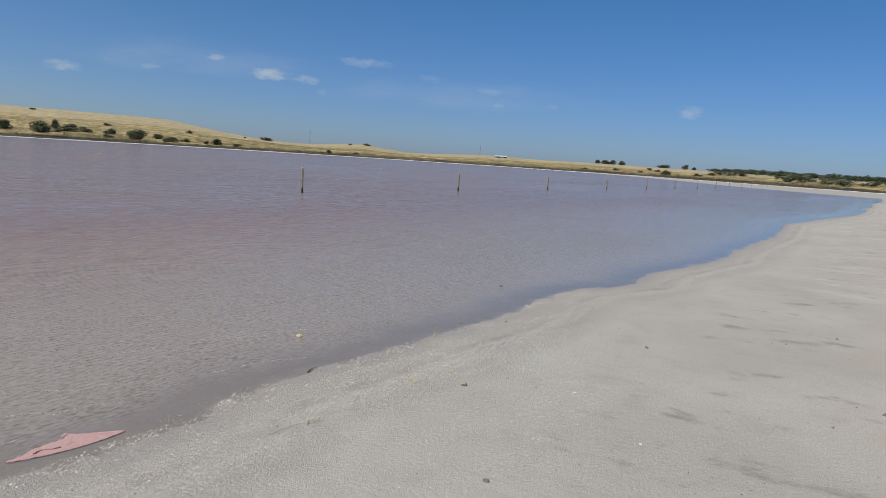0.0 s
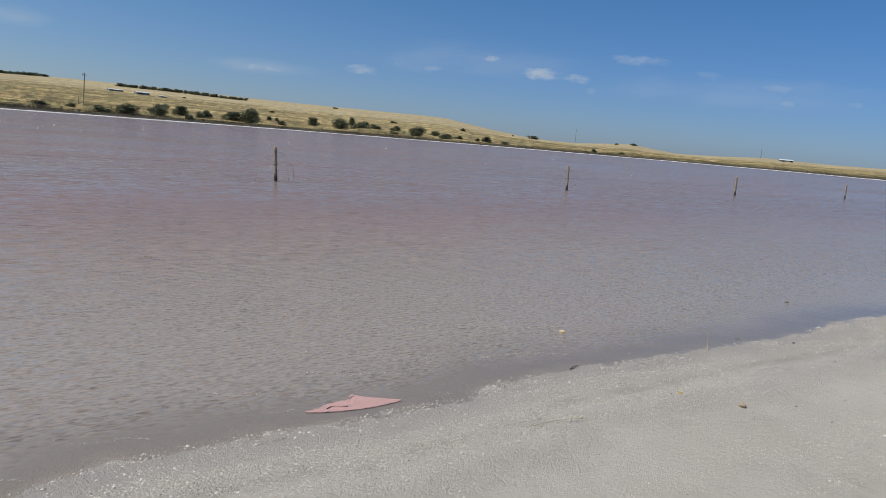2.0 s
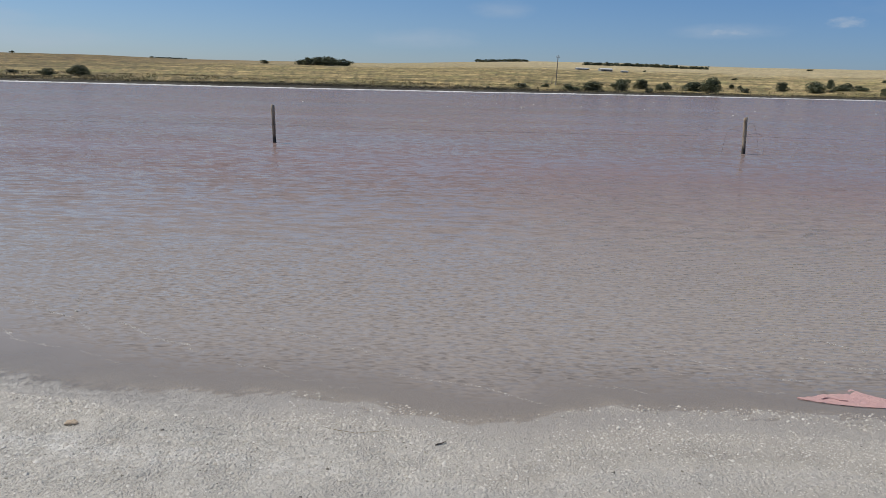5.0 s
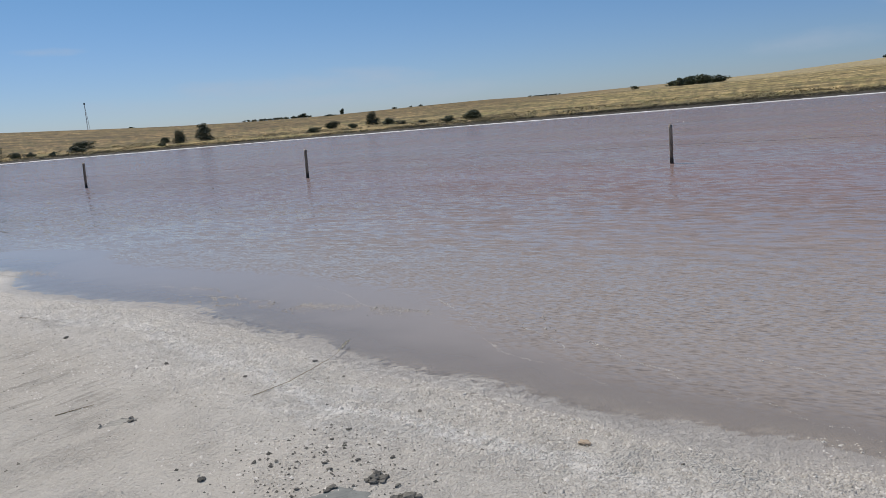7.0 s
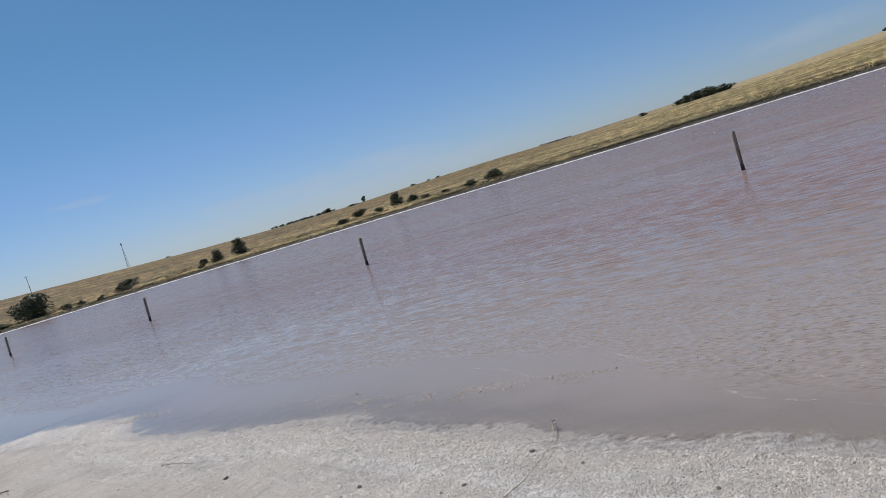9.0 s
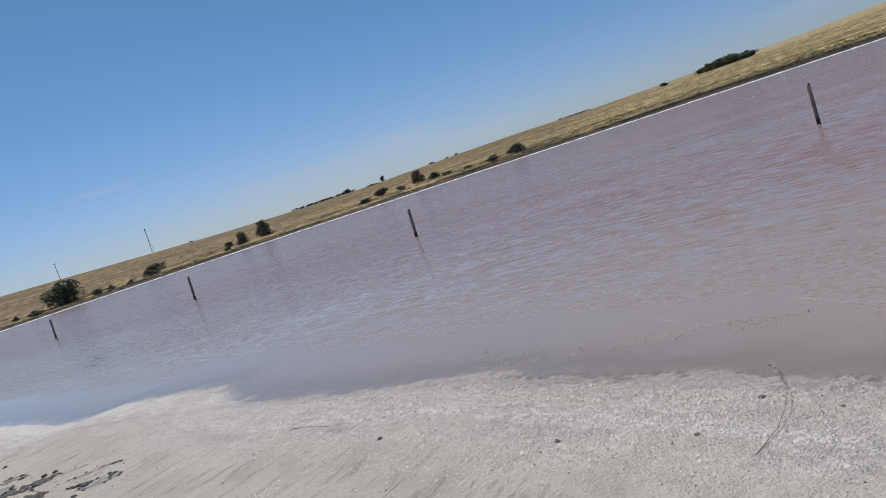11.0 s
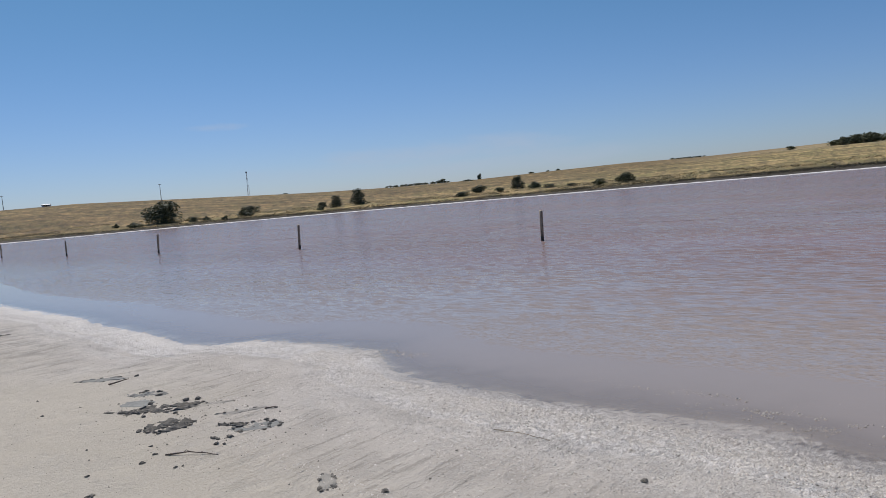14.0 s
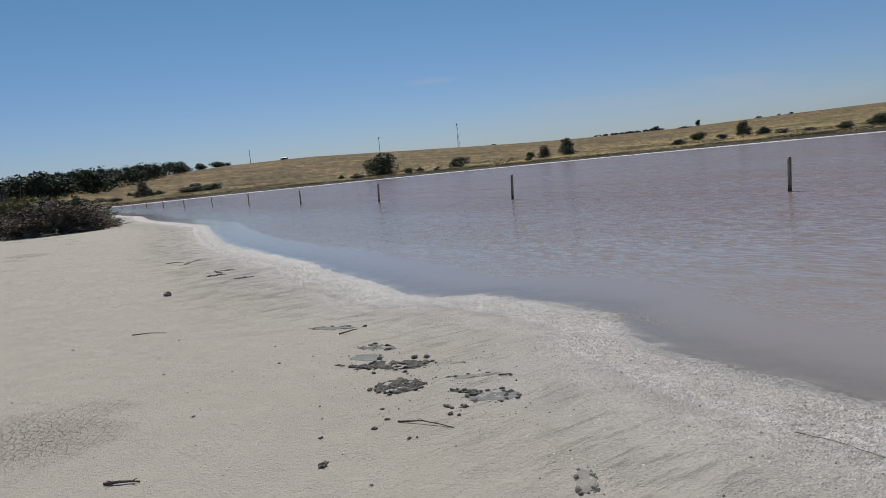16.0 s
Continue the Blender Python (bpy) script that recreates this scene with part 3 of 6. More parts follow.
def leaf_material(name, a, b):
    m, t = material(name)
    isle = t.put("ShaderNodeNewGeometry").outputs["Random Per Island"]
    rnd = t.put("ShaderNodeObjectInfo").outputs["Random"]
    c = t.mix(isle, a, b)
    c = t.mix(t.math("MULTIPLY", rnd, 0.35), c, tuple(v * 0.6 for v in a))
    sockets = {"Base Color": c, "Roughness": 0.65, "Specular IOR Level": 0.25, "Transmission Weight": 0.0}
    t.put("ShaderNodeOutputMaterial", t.put("ShaderNodeBsdfPrincipled", sockets=sockets).outputs[0])
    return m


MAT_GROUND, MAT_WATER = ground_material(), water_material()
def post_material():
    """Sun-bleached timber, dark and slimy where the water reaches it."""
    m, t = material("weathered_post_wood")
    p = t.at((1, 1, 0.1), 0, "object")
    n1, n2 = t.noise(p, 14.0, 4, 0.6), t.noise(p, 70.0, 3, 0.6)
    c = t.mix(t.ramp(n1, 0.35, 0.65), (0.40, 0.325, 0.235), (0.20, 0.14, 0.092))
    c = t.mix(t.math("MULTIPLY", t.ramp(n2, 0.52, 0.66), 0.6), c, (0.10, 0.075, 0.05))
    z = t.put("ShaderNodeSeparateXYZ", t.at((1, 1, 1), 0, "object")).outputs[2]
    wet = t.ramp(t.math("ADD", z, t.math("MULTIPLY", t.math("SUBTRACT", n1, 0.5), 0.25)), 0.24, 0.10)
    c = t.mix(wet, c, (0.055, 0.045, 0.035))
    finish(t, c, 0.85, t.math("ADD", n1, n2), 0.006, 0.8)
    return m


MAT_POST = post_material()
MAT_WIRE = plain_material("rusty_wire", (0.09, 0.055, 0.04), (0.14, 0.10, 0.08), 30.0, 0.7, 0.001, Metallic=0.5)
MAT_BARK = plain_material("bark", (0.11, 0.085, 0.065), (0.18, 0.15, 0.12), 5.0, 0.9, 0.02, (1, 1, 0.25))
MAT_LEAF = leaf_material("dark_shrub_leaves", (0.080, 0.094, 0.050), (0.182, 0.19, 0.108))
MAT_LEAF_GREY = leaf_material("grey_green_leaves", (0.075, 0.085, 0.05), (0.14, 0.14, 0.085))
MAT_LEAF_PINE = leaf_material("pine_needles", (0.042, 0.060, 0.032), (0.095, 0.118, 0.058))


# ================= mesh helpers =================
def mesh_from(name, verts, faces, mats, smooth=False):
    """A mesh from numpy vertices and faces of one size."""
    me = bpy.data.meshes.new(name)
    verts, faces = np.asarray(verts, float), np.asarray(faces, np.int64)
    me.vertices.add(len(verts))
    me.vertices.foreach_set("co", verts.ravel())
    k = faces.shape[1]
    me.loops.add(faces.size)
    me.loops.foreach_set("vertex_index", faces.ravel())
    me.polygons.add(len(faces))
    me.polygons.foreach_set("loop_start", np.arange(0, faces.size, k))
    me.polygons.foreach_set("loop_total", np.full(len(faces), k))
    if smooth:
        me.polygons.foreach_set("use_smooth", np.ones(len(faces), bool))
    for mt in mats if isinstance(mats, (list, tuple)) else [mats]:
        me.materials.append(mt)
    me.update(calc_edges=True)
    return me


def part(name, me, parent, label=""):
    ob = new(name, me)
    ob.parent = parent
    return tagged(ob, label)


def tube(points, radii, sides=7, cap=True):
    """Vertices and quads of a tapered tube along points."""
    pts = [Vector(p) for p in points]
    verts, faces = [], []
    for n, p in enumerate(pts):
        d = (pts[min(n + 1, len(pts) - 1)] - pts[max(n - 1, 0)]).normalized()
        side = d.cross(Vector((0.31, 0.95, 0.11))).normalized()
        up = side.cross(d)
        for k in range(sides):
            a = 2 * math.pi * k / sides
            verts.append(p + (side * math.cos(a) + up * math.sin(a)) * radii[n])
    for n in range(len(pts) - 1):
        for k in range(sides):
            k2 = (k + 1) % sides
            faces.append((n * sides + k, n * sides + k2, (n + 1) * sides + k2, (n + 1) * sides + k))
    if cap:
        for n in (0, len(pts) - 1):
            verts.append(pts[n])
            c = len(verts) - 1
            for k in range(0, sides):
                k2 = (k + 1) % sides
                faces.append((n * sides + k, n * sides + k2, c, c))
    return verts, faces


def joined(pieces):
    verts, faces = [], []
    for v, f in pieces:
        base = len(verts)
        verts += [tuple(p) for p in v]
        faces += [tuple(i + base for i in q) for q in f]
    return verts, faces


def poly_mesh(name, pieces, mats, smooth=True):
    """A mesh of joined pieces; doubled corners make triangles."""
    verts, faces = joined(pieces)
    clean = [tuple(dict.fromkeys(f)) for f in faces]
    me = bpy.data.meshes.new(name)
    me.from_pydata(verts, [], clean)
    for mt in mats if isinstance(mats, (list, tuple)) else [mats]:
        me.materials.append(mt)
    if smooth:
        me.polygons.foreach_set("use_smooth", np.ones(len(me.polygons), bool))
    me.update()
    return me


def sprays(points, size, gen, aspect=0.55, droop=0.0):
    """Small bent leaf sprays at the points: each a folded pair of quads."""
    n = len(points)
    d = gen.normal(size=(n, 3))
    d[:, 2] = d[:, 2] * 0.7 + 0.25 - droop
    d /= np.linalg.norm(d, axis=1, keepdims=True)
    s = np.cross(d, gen.normal(size=(n, 3)))
    s /= np.linalg.norm(s, axis=1, keepdims=True)
    up = np.cross(s, d)
    L = (size * gen.uniform(0.6, 1.3, n))[:, None]
    w = L * aspect
    v = np.stack([points - d * L * 0.5, points + s * w * 0.5 + up * w * 0.15, points + d * L * 0.6, points - s * w * 0.5 + up * w * 0.15], 1)
    base = np.arange(n)[:, None] * 4
    faces = np.concatenate([base + [0, 1, 2], base + [0, 2, 3]])
    return v.reshape(-1, 3), faces


# ================= ground and water =================
CENTRE = (7.2, -6.0)


FINE = 2            # the strip of beach by the walk has twice as many columns


def sheet_grid():
    """Rings round the beach: points, and triangles that knit coarse and fine rings together."""
    az = np.concatenate([np.arange(-112, 112, 0.42), np.linspace(112, 248, 40)[:-1]])
    rings, r = [0.05, 1.0, 2.0, 2.8, 3.4], 3.4
    while r < 4500:
        r += 0.028 if r < 14 else r * (0.011 if r < 60 else 0.02 if r < 105 else 0.0055 if r < 265 else 0.02 if r < 1600 else 0.06)
        rings.append(r)
    n = len(az)
    after = np.append(az[1:], az[0] + 360)
    parts = np.where(np.abs(az) < 68, FINE, 1)
    first = np.concatenate([[0], np.cumsum(parts)])[:-1]
    fine_az = np.concatenate([a + (b - a) * np.arange(k) / k for a, b, k in zip(az, after, parts)])
    dense = [4.0 < r < 14.0 for r in rings]
    base, xs, ys = [0], [], []
    for r, d in zip(rings, dense):
        a = np.radians(fine_az if d else az)
        xs.append(CENTRE[0] + r * np.sin(a))
        ys.append(CENTRE[1] + r * np.cos(a))
        base.append(base[-1] + len(a))
    j = np.arange(n)
    j2 = (j + 1) % n
    tris = []
    for i in range(len(rings) - 1):
        p, q = base[i], base[i + 1]
        if dense[i] == dense[i + 1]:
            m = len(fine_az) if dense[i] else n
            u = np.arange(m)
            v = (u + 1) % m
            tris += [np.stack([p + u, p + v, q + v], 1), np.stack([p + u, q + v, q + u], 1)]
            continue
        lone, split = parts == 1, parts > 1
        fp, fq = (first, j) if dense[i] else (j, first)
        u, v = j[lone], j2[lone]
        tris += [np.stack([p + fp[u], p + fp[v], q + fq[v]], 1), np.stack([p + fp[u], q + fq[v], q + fq[u]], 1)]
        u, v = j[split], j2[split]
        if dense[i]:
            a, b, d, e, f = p + first[u], p + first[u] + 1, p + first[v], q + u, q + v
            tris += [np.stack(k, 1) for k in ((a, b, e), (b, f, e), (b, d, f))]
        else:
            a, b, c, d, f = p + u, p + v, q + first[u], q + first[u] + 1, q + first[v]
            tris += [np.stack(k, 1) for k in ((a, d, c), (a, b, d), (b, f, d))]
    return np.concatenate(xs), np.concatenate(ys), np.concatenate(tris)


def build_ground():
    x, y, faces = sheet_grid()
    z = ground_z(x, y)
    near, far, dry = shores(x, y)
    me = mesh_from("ground", np.stack([x, y, z], 1), faces, MAT_GROUND, True)
    for key, values in (("near", near), ("far", dry), ("lift", z)):
        me.attributes.new(key, "FLOAT", "POINT").data.foreach_set("value", values.astype(np.float32))
    tagged(new("ground", me), "pale salt-crusted beach rising to dry grassy hills", "ground", kind="structure")
    # the lake lies over the bed wherever that is below the water's level
    deep = np.maximum(-z, 0)
    wetq = (z[faces] < 0.012).any(1) & (np.minimum(near, far)[faces] > -0.6).any(1)
    used = np.unique(faces[wetq])
    back = np.zeros(len(z), np.int64)
    back[used] = np.arange(len(used))
    lap = 0.004 * grain(x[used], y[used], 0.6, 2) * np.clip(deep[used] / 0.03, 0, 1)
    wm = mesh_from("water", np.stack([x[used], y[used], lap], 1), back[faces[wetq]], MAT_WATER, True)
    wm.attributes.new("depth", "FLOAT", "POINT").data.foreach_set("value", deep[used].astype(np.float32))
    tagged(new("water", wm), "rippled murky pink salt lake water", "lake", kind="structure")


build_ground()


# ================= fence in the lake =================
def build_post(n, x, y, high, lean):
    gen = random.Random(100 + n)
    root = tagged(new("fence_post"), "weathered round timber fence post standing in the pink lake", "fence post", "fence posts in the lake")
    root.matrix_world = pose(x, y, 0)
    base = z_at(x, y)
    rad = gen.uniform(0.043, 0.052)
    sides, rings, verts, faces = 12, 16, [], []
    for k in range(rings + 1):
        f = k / rings
        z = base - 0.25 + (high - base + 0.25) * f
        for s in range(sides):
            a = 2 * math.pi * s / sides
            r = rad * (1.06 - 0.1 * f) * (1 + 0.07 * math.sin(3 * a + n) + 0.06 * noise.noise((math.cos(a) * 2, math.sin(a) * 2 + n, z * 5)))
            if 0.1 < z < 0.3:
                r *= 0.93 + 0.08 * noise.noise((a, z * 20, n))
            top = 0.012 * math.cos(a + n) if k == rings else 0
            h = max(z, 0) / high
            verts.append((r * math.cos(a) + lean[0] * h, r * math.sin(a) + lean[1] * h, z + top))
    for k in range(rings):
        for s in range(sides):
            s2 = (s + 1) % sides
            faces.append((k * sides + s, k * sides + s2, (k + 1) * sides + s2, (k + 1) * sides + s))
    verts.append((lean[0], lean[1], high - 0.004))
    for s in range(sides):
        faces.append((rings * sides + s, rings * sides + (s + 1) % sides, len(verts) - 1, len(verts) - 1))
    part("timber", poly_mesh("timber", [(verts, faces)], MAT_POST), root)
    loops = {1: 3, 0: 2}.get(n, 0)
    for k in range(loops):
        side = -1 if k % 2 else 1
        reach, z0 = gen.uniform(0.3, 0.62), gen.uniform(0.35, 0.75) * high
        pts = []
        for q in range(13):
            f = q / 12
            pts.append((side * reach * (f + 0.25 * math.sin(f * 3.1)) + lean[0] * 0.5, 0.12 * math.sin(f * 4 + k), z0 + 0.22 * math.sin(f * 3.3) * (1 - f * 0.4) - (z0 - 0.02) * f ** 2.2))
        part("loose_wire", poly_mesh("loose_wire", [tube(pts, [0.0026] * 13, 5)], MAT_WIRE), root, "thin rusty wire curling off the post")
    ring = [(0.056 * math.cos(a) + lean[0] * 0.5, 0.056 * math.sin(a) + lean[1] * 0.5, 0.46 + 0.004 * math.sin(2 * a)) for a in np.linspace(0, 2 * math.pi, 15)]
    part("wire_tie", poly_mesh("wire_tie", [tube(ring, [0.003] * 15, 5)], MAT_WIRE), root)
    return root


POSTS = {-3: (64.8, 16.0, .87, (0, .01)), -2: (52.93, 16.13, .87, (-.01, .01)), -1: (41.12, 16.11, .9, (-.01, .01)), 0: (29.42, 16.06, .94, (-.02, .01)),
         1: (17.85, 16.07, .93, (-.04, .02)), 2: (5.68, 15.99, .95, (-.01, -.03)), 3: (-6.09, 16.17, .93, (.01, .03)), 4: (-17.59, 15.9, 1.0, (.04, .03)),
         5: (-29.52, 16.04, 1.0, (.03, .04)), 6: (-41.31, 16.07, .94, (.01, .02)), 7: (-53.09, 16.08, .96, (0, .02))}
for n in range(-14, 17):
    jit = random.Random(n)
    x, y, high, lean = POSTS.get(n, (29.42 - 11.79 * n + jit.uniform(-.2, .2), 16.03 + jit.uniform(-.1, .1), jit.uniform(.86, 1.0), (jit.uniform(-.03, .03), jit.uniform(-.03, .03))))
    POSTS[n] = (x, y, high, lean)
    build_post(n, x, y, high, lean)

wire = []
for n in range(-13, 12):
    (x0, y0, _, _), (x1, y1, _, _) = POSTS[n], POSTS[n + 1]
    for k in range(8):
        f = k / 8
        wire.append((x0 + (x1 - x0) * f, y0 + (y1 - y0) * f - 0.055, 0.46 - 0.16 * f * (1 - f)))
tagged(new("fence_wire", poly_mesh("fence_wire", [tube(wire, [0.0019] * len(wire), 5)], MAT_WIRE)), "single rusty wire strung slack between the lake posts", "wire")


# ================= shrubs and trees =================
def lobes_points(gen, lobes, count):
    """Points in the shells of ellipsoids (centre, radii), cut off at the ground."""
    out, vol = [], np.array([l[1][0] * l[1][1] * l[1][2] for l in lobes]) ** 0.67
    while sum(map(len, out)) < count:
        k = gen.choice(len(lobes), p=vol / vol.sum())
        d = gen.normal(size=(40, 3))
        d /= np.linalg.norm(d, axis=1, keepdims=True)
        p = np.array(lobes[k][0]) + d * np.array(lobes[k][1]) * (gen.uniform(0.40, 1.0, 40) ** 0.5)[:, None]
        out.append(p[p[:, 2] > 0.02])
    return np.concatenate(out)[:count]


def ico_points(level):
    bm = bmesh.new()
    bmesh.ops.create_icosphere(bm, subdivisions=level, radius=1.0)
    v = np.array([tuple(q.co) for q in bm.verts])
    f = np.array([[q.index for q in face.verts] for face in bm.faces])
    bm.free()
    return v, f


ICO = {1: ico_points(1), 2: ico_points(2)}


def leafy_parts(gen, lobes, count, size, aspect=0.55, level=2, core=0.54):
    """Lumpy inner masses with leaf sprays all over them: vertices and triangles."""
    vs, fs = sprays(lobes_points(gen, lobes, count), size, gen, aspect)
    verts, faces, base = [vs], [fs], len(vs)
    ico_v, ico_f = ICO[level]
    for c, r in lobes:
        k = gen.uniform(0.5, 0.95, len(ico_v))[:, None]
        v = np.array(c) + ico_v * k * np.array(r) * core
        v[:, 2] = np.maximum(v[:, 2], 0.0)
        verts.append(v)
        faces.append(ico_f + base)
        base += len(v)
    return np.concatenate(verts), np.concatenate(faces)


def leafy(gen, lobes, count, size, mat):
    v, f = leafy_parts(gen, lobes, count, size)
    return mesh_from("crown", v, f, mat)


def shrub_kind(seed, mat, count=750, size=0.085, tall=1.0, kind="round"):
    """A shrub of unit width and height, on the ground at the origin."""
    gen = np.random.default_rng(seed)
    lobes = []
    if kind == "round":
        for k in range(9):
            a, q = gen.uniform(0, 2 * math.pi), gen.uniform(0, 0.3)
            r = gen.uniform(0.14, 0.26)
            lobes.append(((q * math.cos(a), q * math.sin(a), gen.uniform(0.2, 0.98 - r)), (r, r, r * gen.uniform(0.75, 1.1))))
        lobes.append(((0, 0, 0.3), (0.44, 0.4, 0.32)))
    elif kind == "cone":
        for k in range(14):
            f = k / 14
            a = k * 2.4
            full = math.sqrt(1 - 0.85 * f)
            q = 0.32 * full * gen.uniform(0.3, 1)
            r = 0.16 * full + 0.06
            lobes.append(((q * math.cos(a), q * math.sin(a), 0.12 + 0.8 * f), (r, r, r * 0.8)))
    elif kind == "flat":
        for k in range(11):
            a, q = gen.uniform(0, 2 * math.pi), gen.uniform(0.05, 0.36)
            r = gen.uniform(0.1, 0.2)
            lobes.append(((q * math.cos(a), q * math.sin(a), gen.uniform(0.2, 0.7)), (r, r, r * 1.3)))
        lobes.append(((0, 0, 0.25), (0.45, 0.42, 0.28)))
    elif kind == "tree":
        for k in range(12):
            a, q = gen.uniform(0, 2 * math.pi), gen.uniform(0, 0.34)
            r = gen.uniform(0.12, 0.22)
            lobes.append(((q * math.cos(a), q * math.sin(a), gen.uniform(0.42, 0.9)), (r, r, r * 0.65)))
    crown = leafy(gen, lobes, count, size, mat)
    stems = []
    trunk = kind in ("tree", "cone")
    for k in range(6):
        c = np.array(lobes[k % len(lobes)][0])
        foot = np.array([gen.normal() * 0.02, gen.normal() * 0.02, -0.04]) if trunk else np.array([c[0] * 0.3, c[1] * 0.3, -0.05])
        knee = foot * 0.5 + c * 0.5 + [0, 0, -0.05] if not trunk else np.array([gen.normal() * 0.02, gen.normal() * 0.02, max(0.25, c[2] * 0.55)])
        stems.append(tube([foot, knee, c], [0.03, 0.02, 0.006], 6))
    return crown, poly_mesh("trunk", stems, MAT_BARK)


def grow(kind, x, y, w, h, label, category, group="", seed=0):
    """A shrub or tree of one of the kinds, w metres wide and h high."""
    gen = random.Random(f"{kind}{x:.1f}{y:.1f}")
    crown, trunk = gen.choice(KINDS[kind])
    w, h = w * 1.32, h * 1.16
    root = tagged(new(category.replace(" ", "_")), label, category, group)
    root.matrix_world = pose(x, y, z_at(x, y) - 0.04 * h, 0, 0, gen.uniform(0, 360)) @ Matrix.Diagonal((w, w * gen.uniform(0.85, 1.1), h, 1))
    part("crown", crown, root)
    part("trunk", trunk, root)
    return root


KINDS = {
    "bush": [shrub_kind(k, MAT_LEAF, 3000, 0.06) for k in range(4)],
    "crest": [shrub_kind(k, MAT_LEAF, 420, 0.12) for k in range(4)],
    "low": [shrub_kind(20 + k, MAT_LEAF, 2700, 0.06, kind="flat") for k in range(3)],
    "grey": [shrub_kind(30 + k, MAT_LEAF_GREY, 1700, 0.055, kind="flat") for k in range(2)],
    "cone": [shrub_kind(40 + k, MAT_LEAF_GREY, 4200, 0.042, kind="cone") for k in range(3)],
    "tree": [shrub_kind(50 + k, MAT_LEAF_PINE, 2600, 0.055, kind="tree") for k in range(4)],
}
MAT_HEATH = leaf_material("brown_heath", (0.058, 0.043, 0.026), (0.16, 0.115, 0.066))
MAT_HEATH_GREEN = leaf_material("olive_shrub_leaves", (0.10, 0.105, 0.026), (0.30, 0.24, 0.05))
MAT_SALTBUSH = leaf_material("saltbush_and_sedge", (0.066, 0.056, 0.038), (0.118, 0.100, 0.062))
MAT_STRAW = leaf_material("dry_grass_tufts", (0.20, 0.16, 0.08), (0.31, 0.25, 0.13))
MAT_DEADWOOD = plain_material("grey_deadwood", (0.30, 0.27, 0.23), (0.17, 0.15, 0.125), 14.0, 0.9, 0.004, (1, 1, 0.3))
# white shed walls; the shade on their fronts is put into this grey
MAT_SHADED_WALL = plain_material("shaded_white_wall", (0.36, 0.36, 0.35), (0.28, 0.28, 0.27), 0.8, 0.5, 0.005, random_tint=0.05)
MAT_ROOF = plain_material("pale_sheet_roof", (0.72, 0.72, 0.72), (0.58, 0.58, 0.58), 0.6, 0.45, 0.01, (6, 1, 1), random_tint=0.05)
# dark window panes, and the painted shade inside the open bays
MAT_DARK = plain_material("dark_pane_and_bay_shade", (0.05, 0.045, 0.04), (0.08, 0.07, 0.06), 2.0)
MAT_STEEL = plain_material("galvanised_steel", (0.22, 0.22, 0.23), (0.14, 0.14, 0.15), 1.0, 0.5, 0.003, random_tint=0.05, Metallic=0.6)
MAT_POLE = plain_material("grey_pole_timber", (0.17, 0.145, 0.12), (0.11, 0.09, 0.075), 2.0, 0.9, 0.01, (1, 1, 0.1))


def heath_kind(seed, mat, count=1500):
    """A twiggy heath bush of unit width and height: many bare stems and narrow leaves."""
    gen = np.random.default_rng(seed)
    lobes = [((0, 0, 0.2), (0.46, 0.44, 0.26))]
    for k in range(10):
        a, q, r = gen.uniform(0, 6.28), gen.uniform(0.05, 0.36), gen.uniform(0.12, 0.22)
        lobes.append(((q * math.cos(a), q * math.sin(a), gen.uniform(0.25, 0.7)), (r, r, r * 1.25)))
    v, f = sprays(lobes_points(gen, lobes, count), 0.075, gen, 0.28)
    stems = []
    for k in range(46):
        a, q = gen.uniform(0, 6.28), gen.uniform(0.1, 0.55)
        tip = np.array([q * math.cos(a), q * math.sin(a), gen.uniform(0.45, 1.05) * (1.1 - q)])
        mid = tip * [0.45, 0.45, 0.6] + gen.normal(size=3) * 0.03
        stems.append(tube([(tip[0] * 0.15, tip[1] * 0.15, -0.04), mid, tip], [0.012, 0.008, 0.002], 4, False))
    return mesh_from("crown", v, f, mat), poly_mesh("trunk", stems, MAT_DEADWOOD if seed % 2 else MAT_BARK)


KINDS["heath"] = [heath_kind(60 + k, MAT_HEATH) for k in range(4)]
KINDS["olive"] = [heath_kind(70 + k, MAT_HEATH_GREEN, 1900) for k in range(2)]

# ---- shrubs along the far shore and on the hills: x, y, width, height
DARK_BUSH = "dark green rounded shrub in dry grass by the far shore"
for x, y, w, h in [(43, 148, 4.2, 2.1), (51, 155, 3.8, 2.6), (61, 174, 4.0, 2.2), (64, 169, 1.8, 1.6), (66, 170, 2.7, 1.9), (76, 167, 4.3, 3.7), (98, 208, 1.5, 1.3),
                   (108, 197, 3.6, 2.4), (110, 183, 4.6, 3.1), (139, 228, 2.9, 2.9), (131, 174, 4.5, 2.9), (150, 190, 3.0, 1.7), (161, 176, 3.5, 1.7), (157, 176, 1.7, 1.1),
                   (183, 148, 1.7, 1.2), (-112, 154, 3.6, 2.0), (-103, 152, 2.3, 1.2), (-59, 136, 3.9, 2.1), (-66, 137, 2.5, 1.4), (-144, 124, 2.3, 1.5)]:
    grow("bush", x, y, w, h, DARK_BUSH, "bush", "shrubs on the far shore")
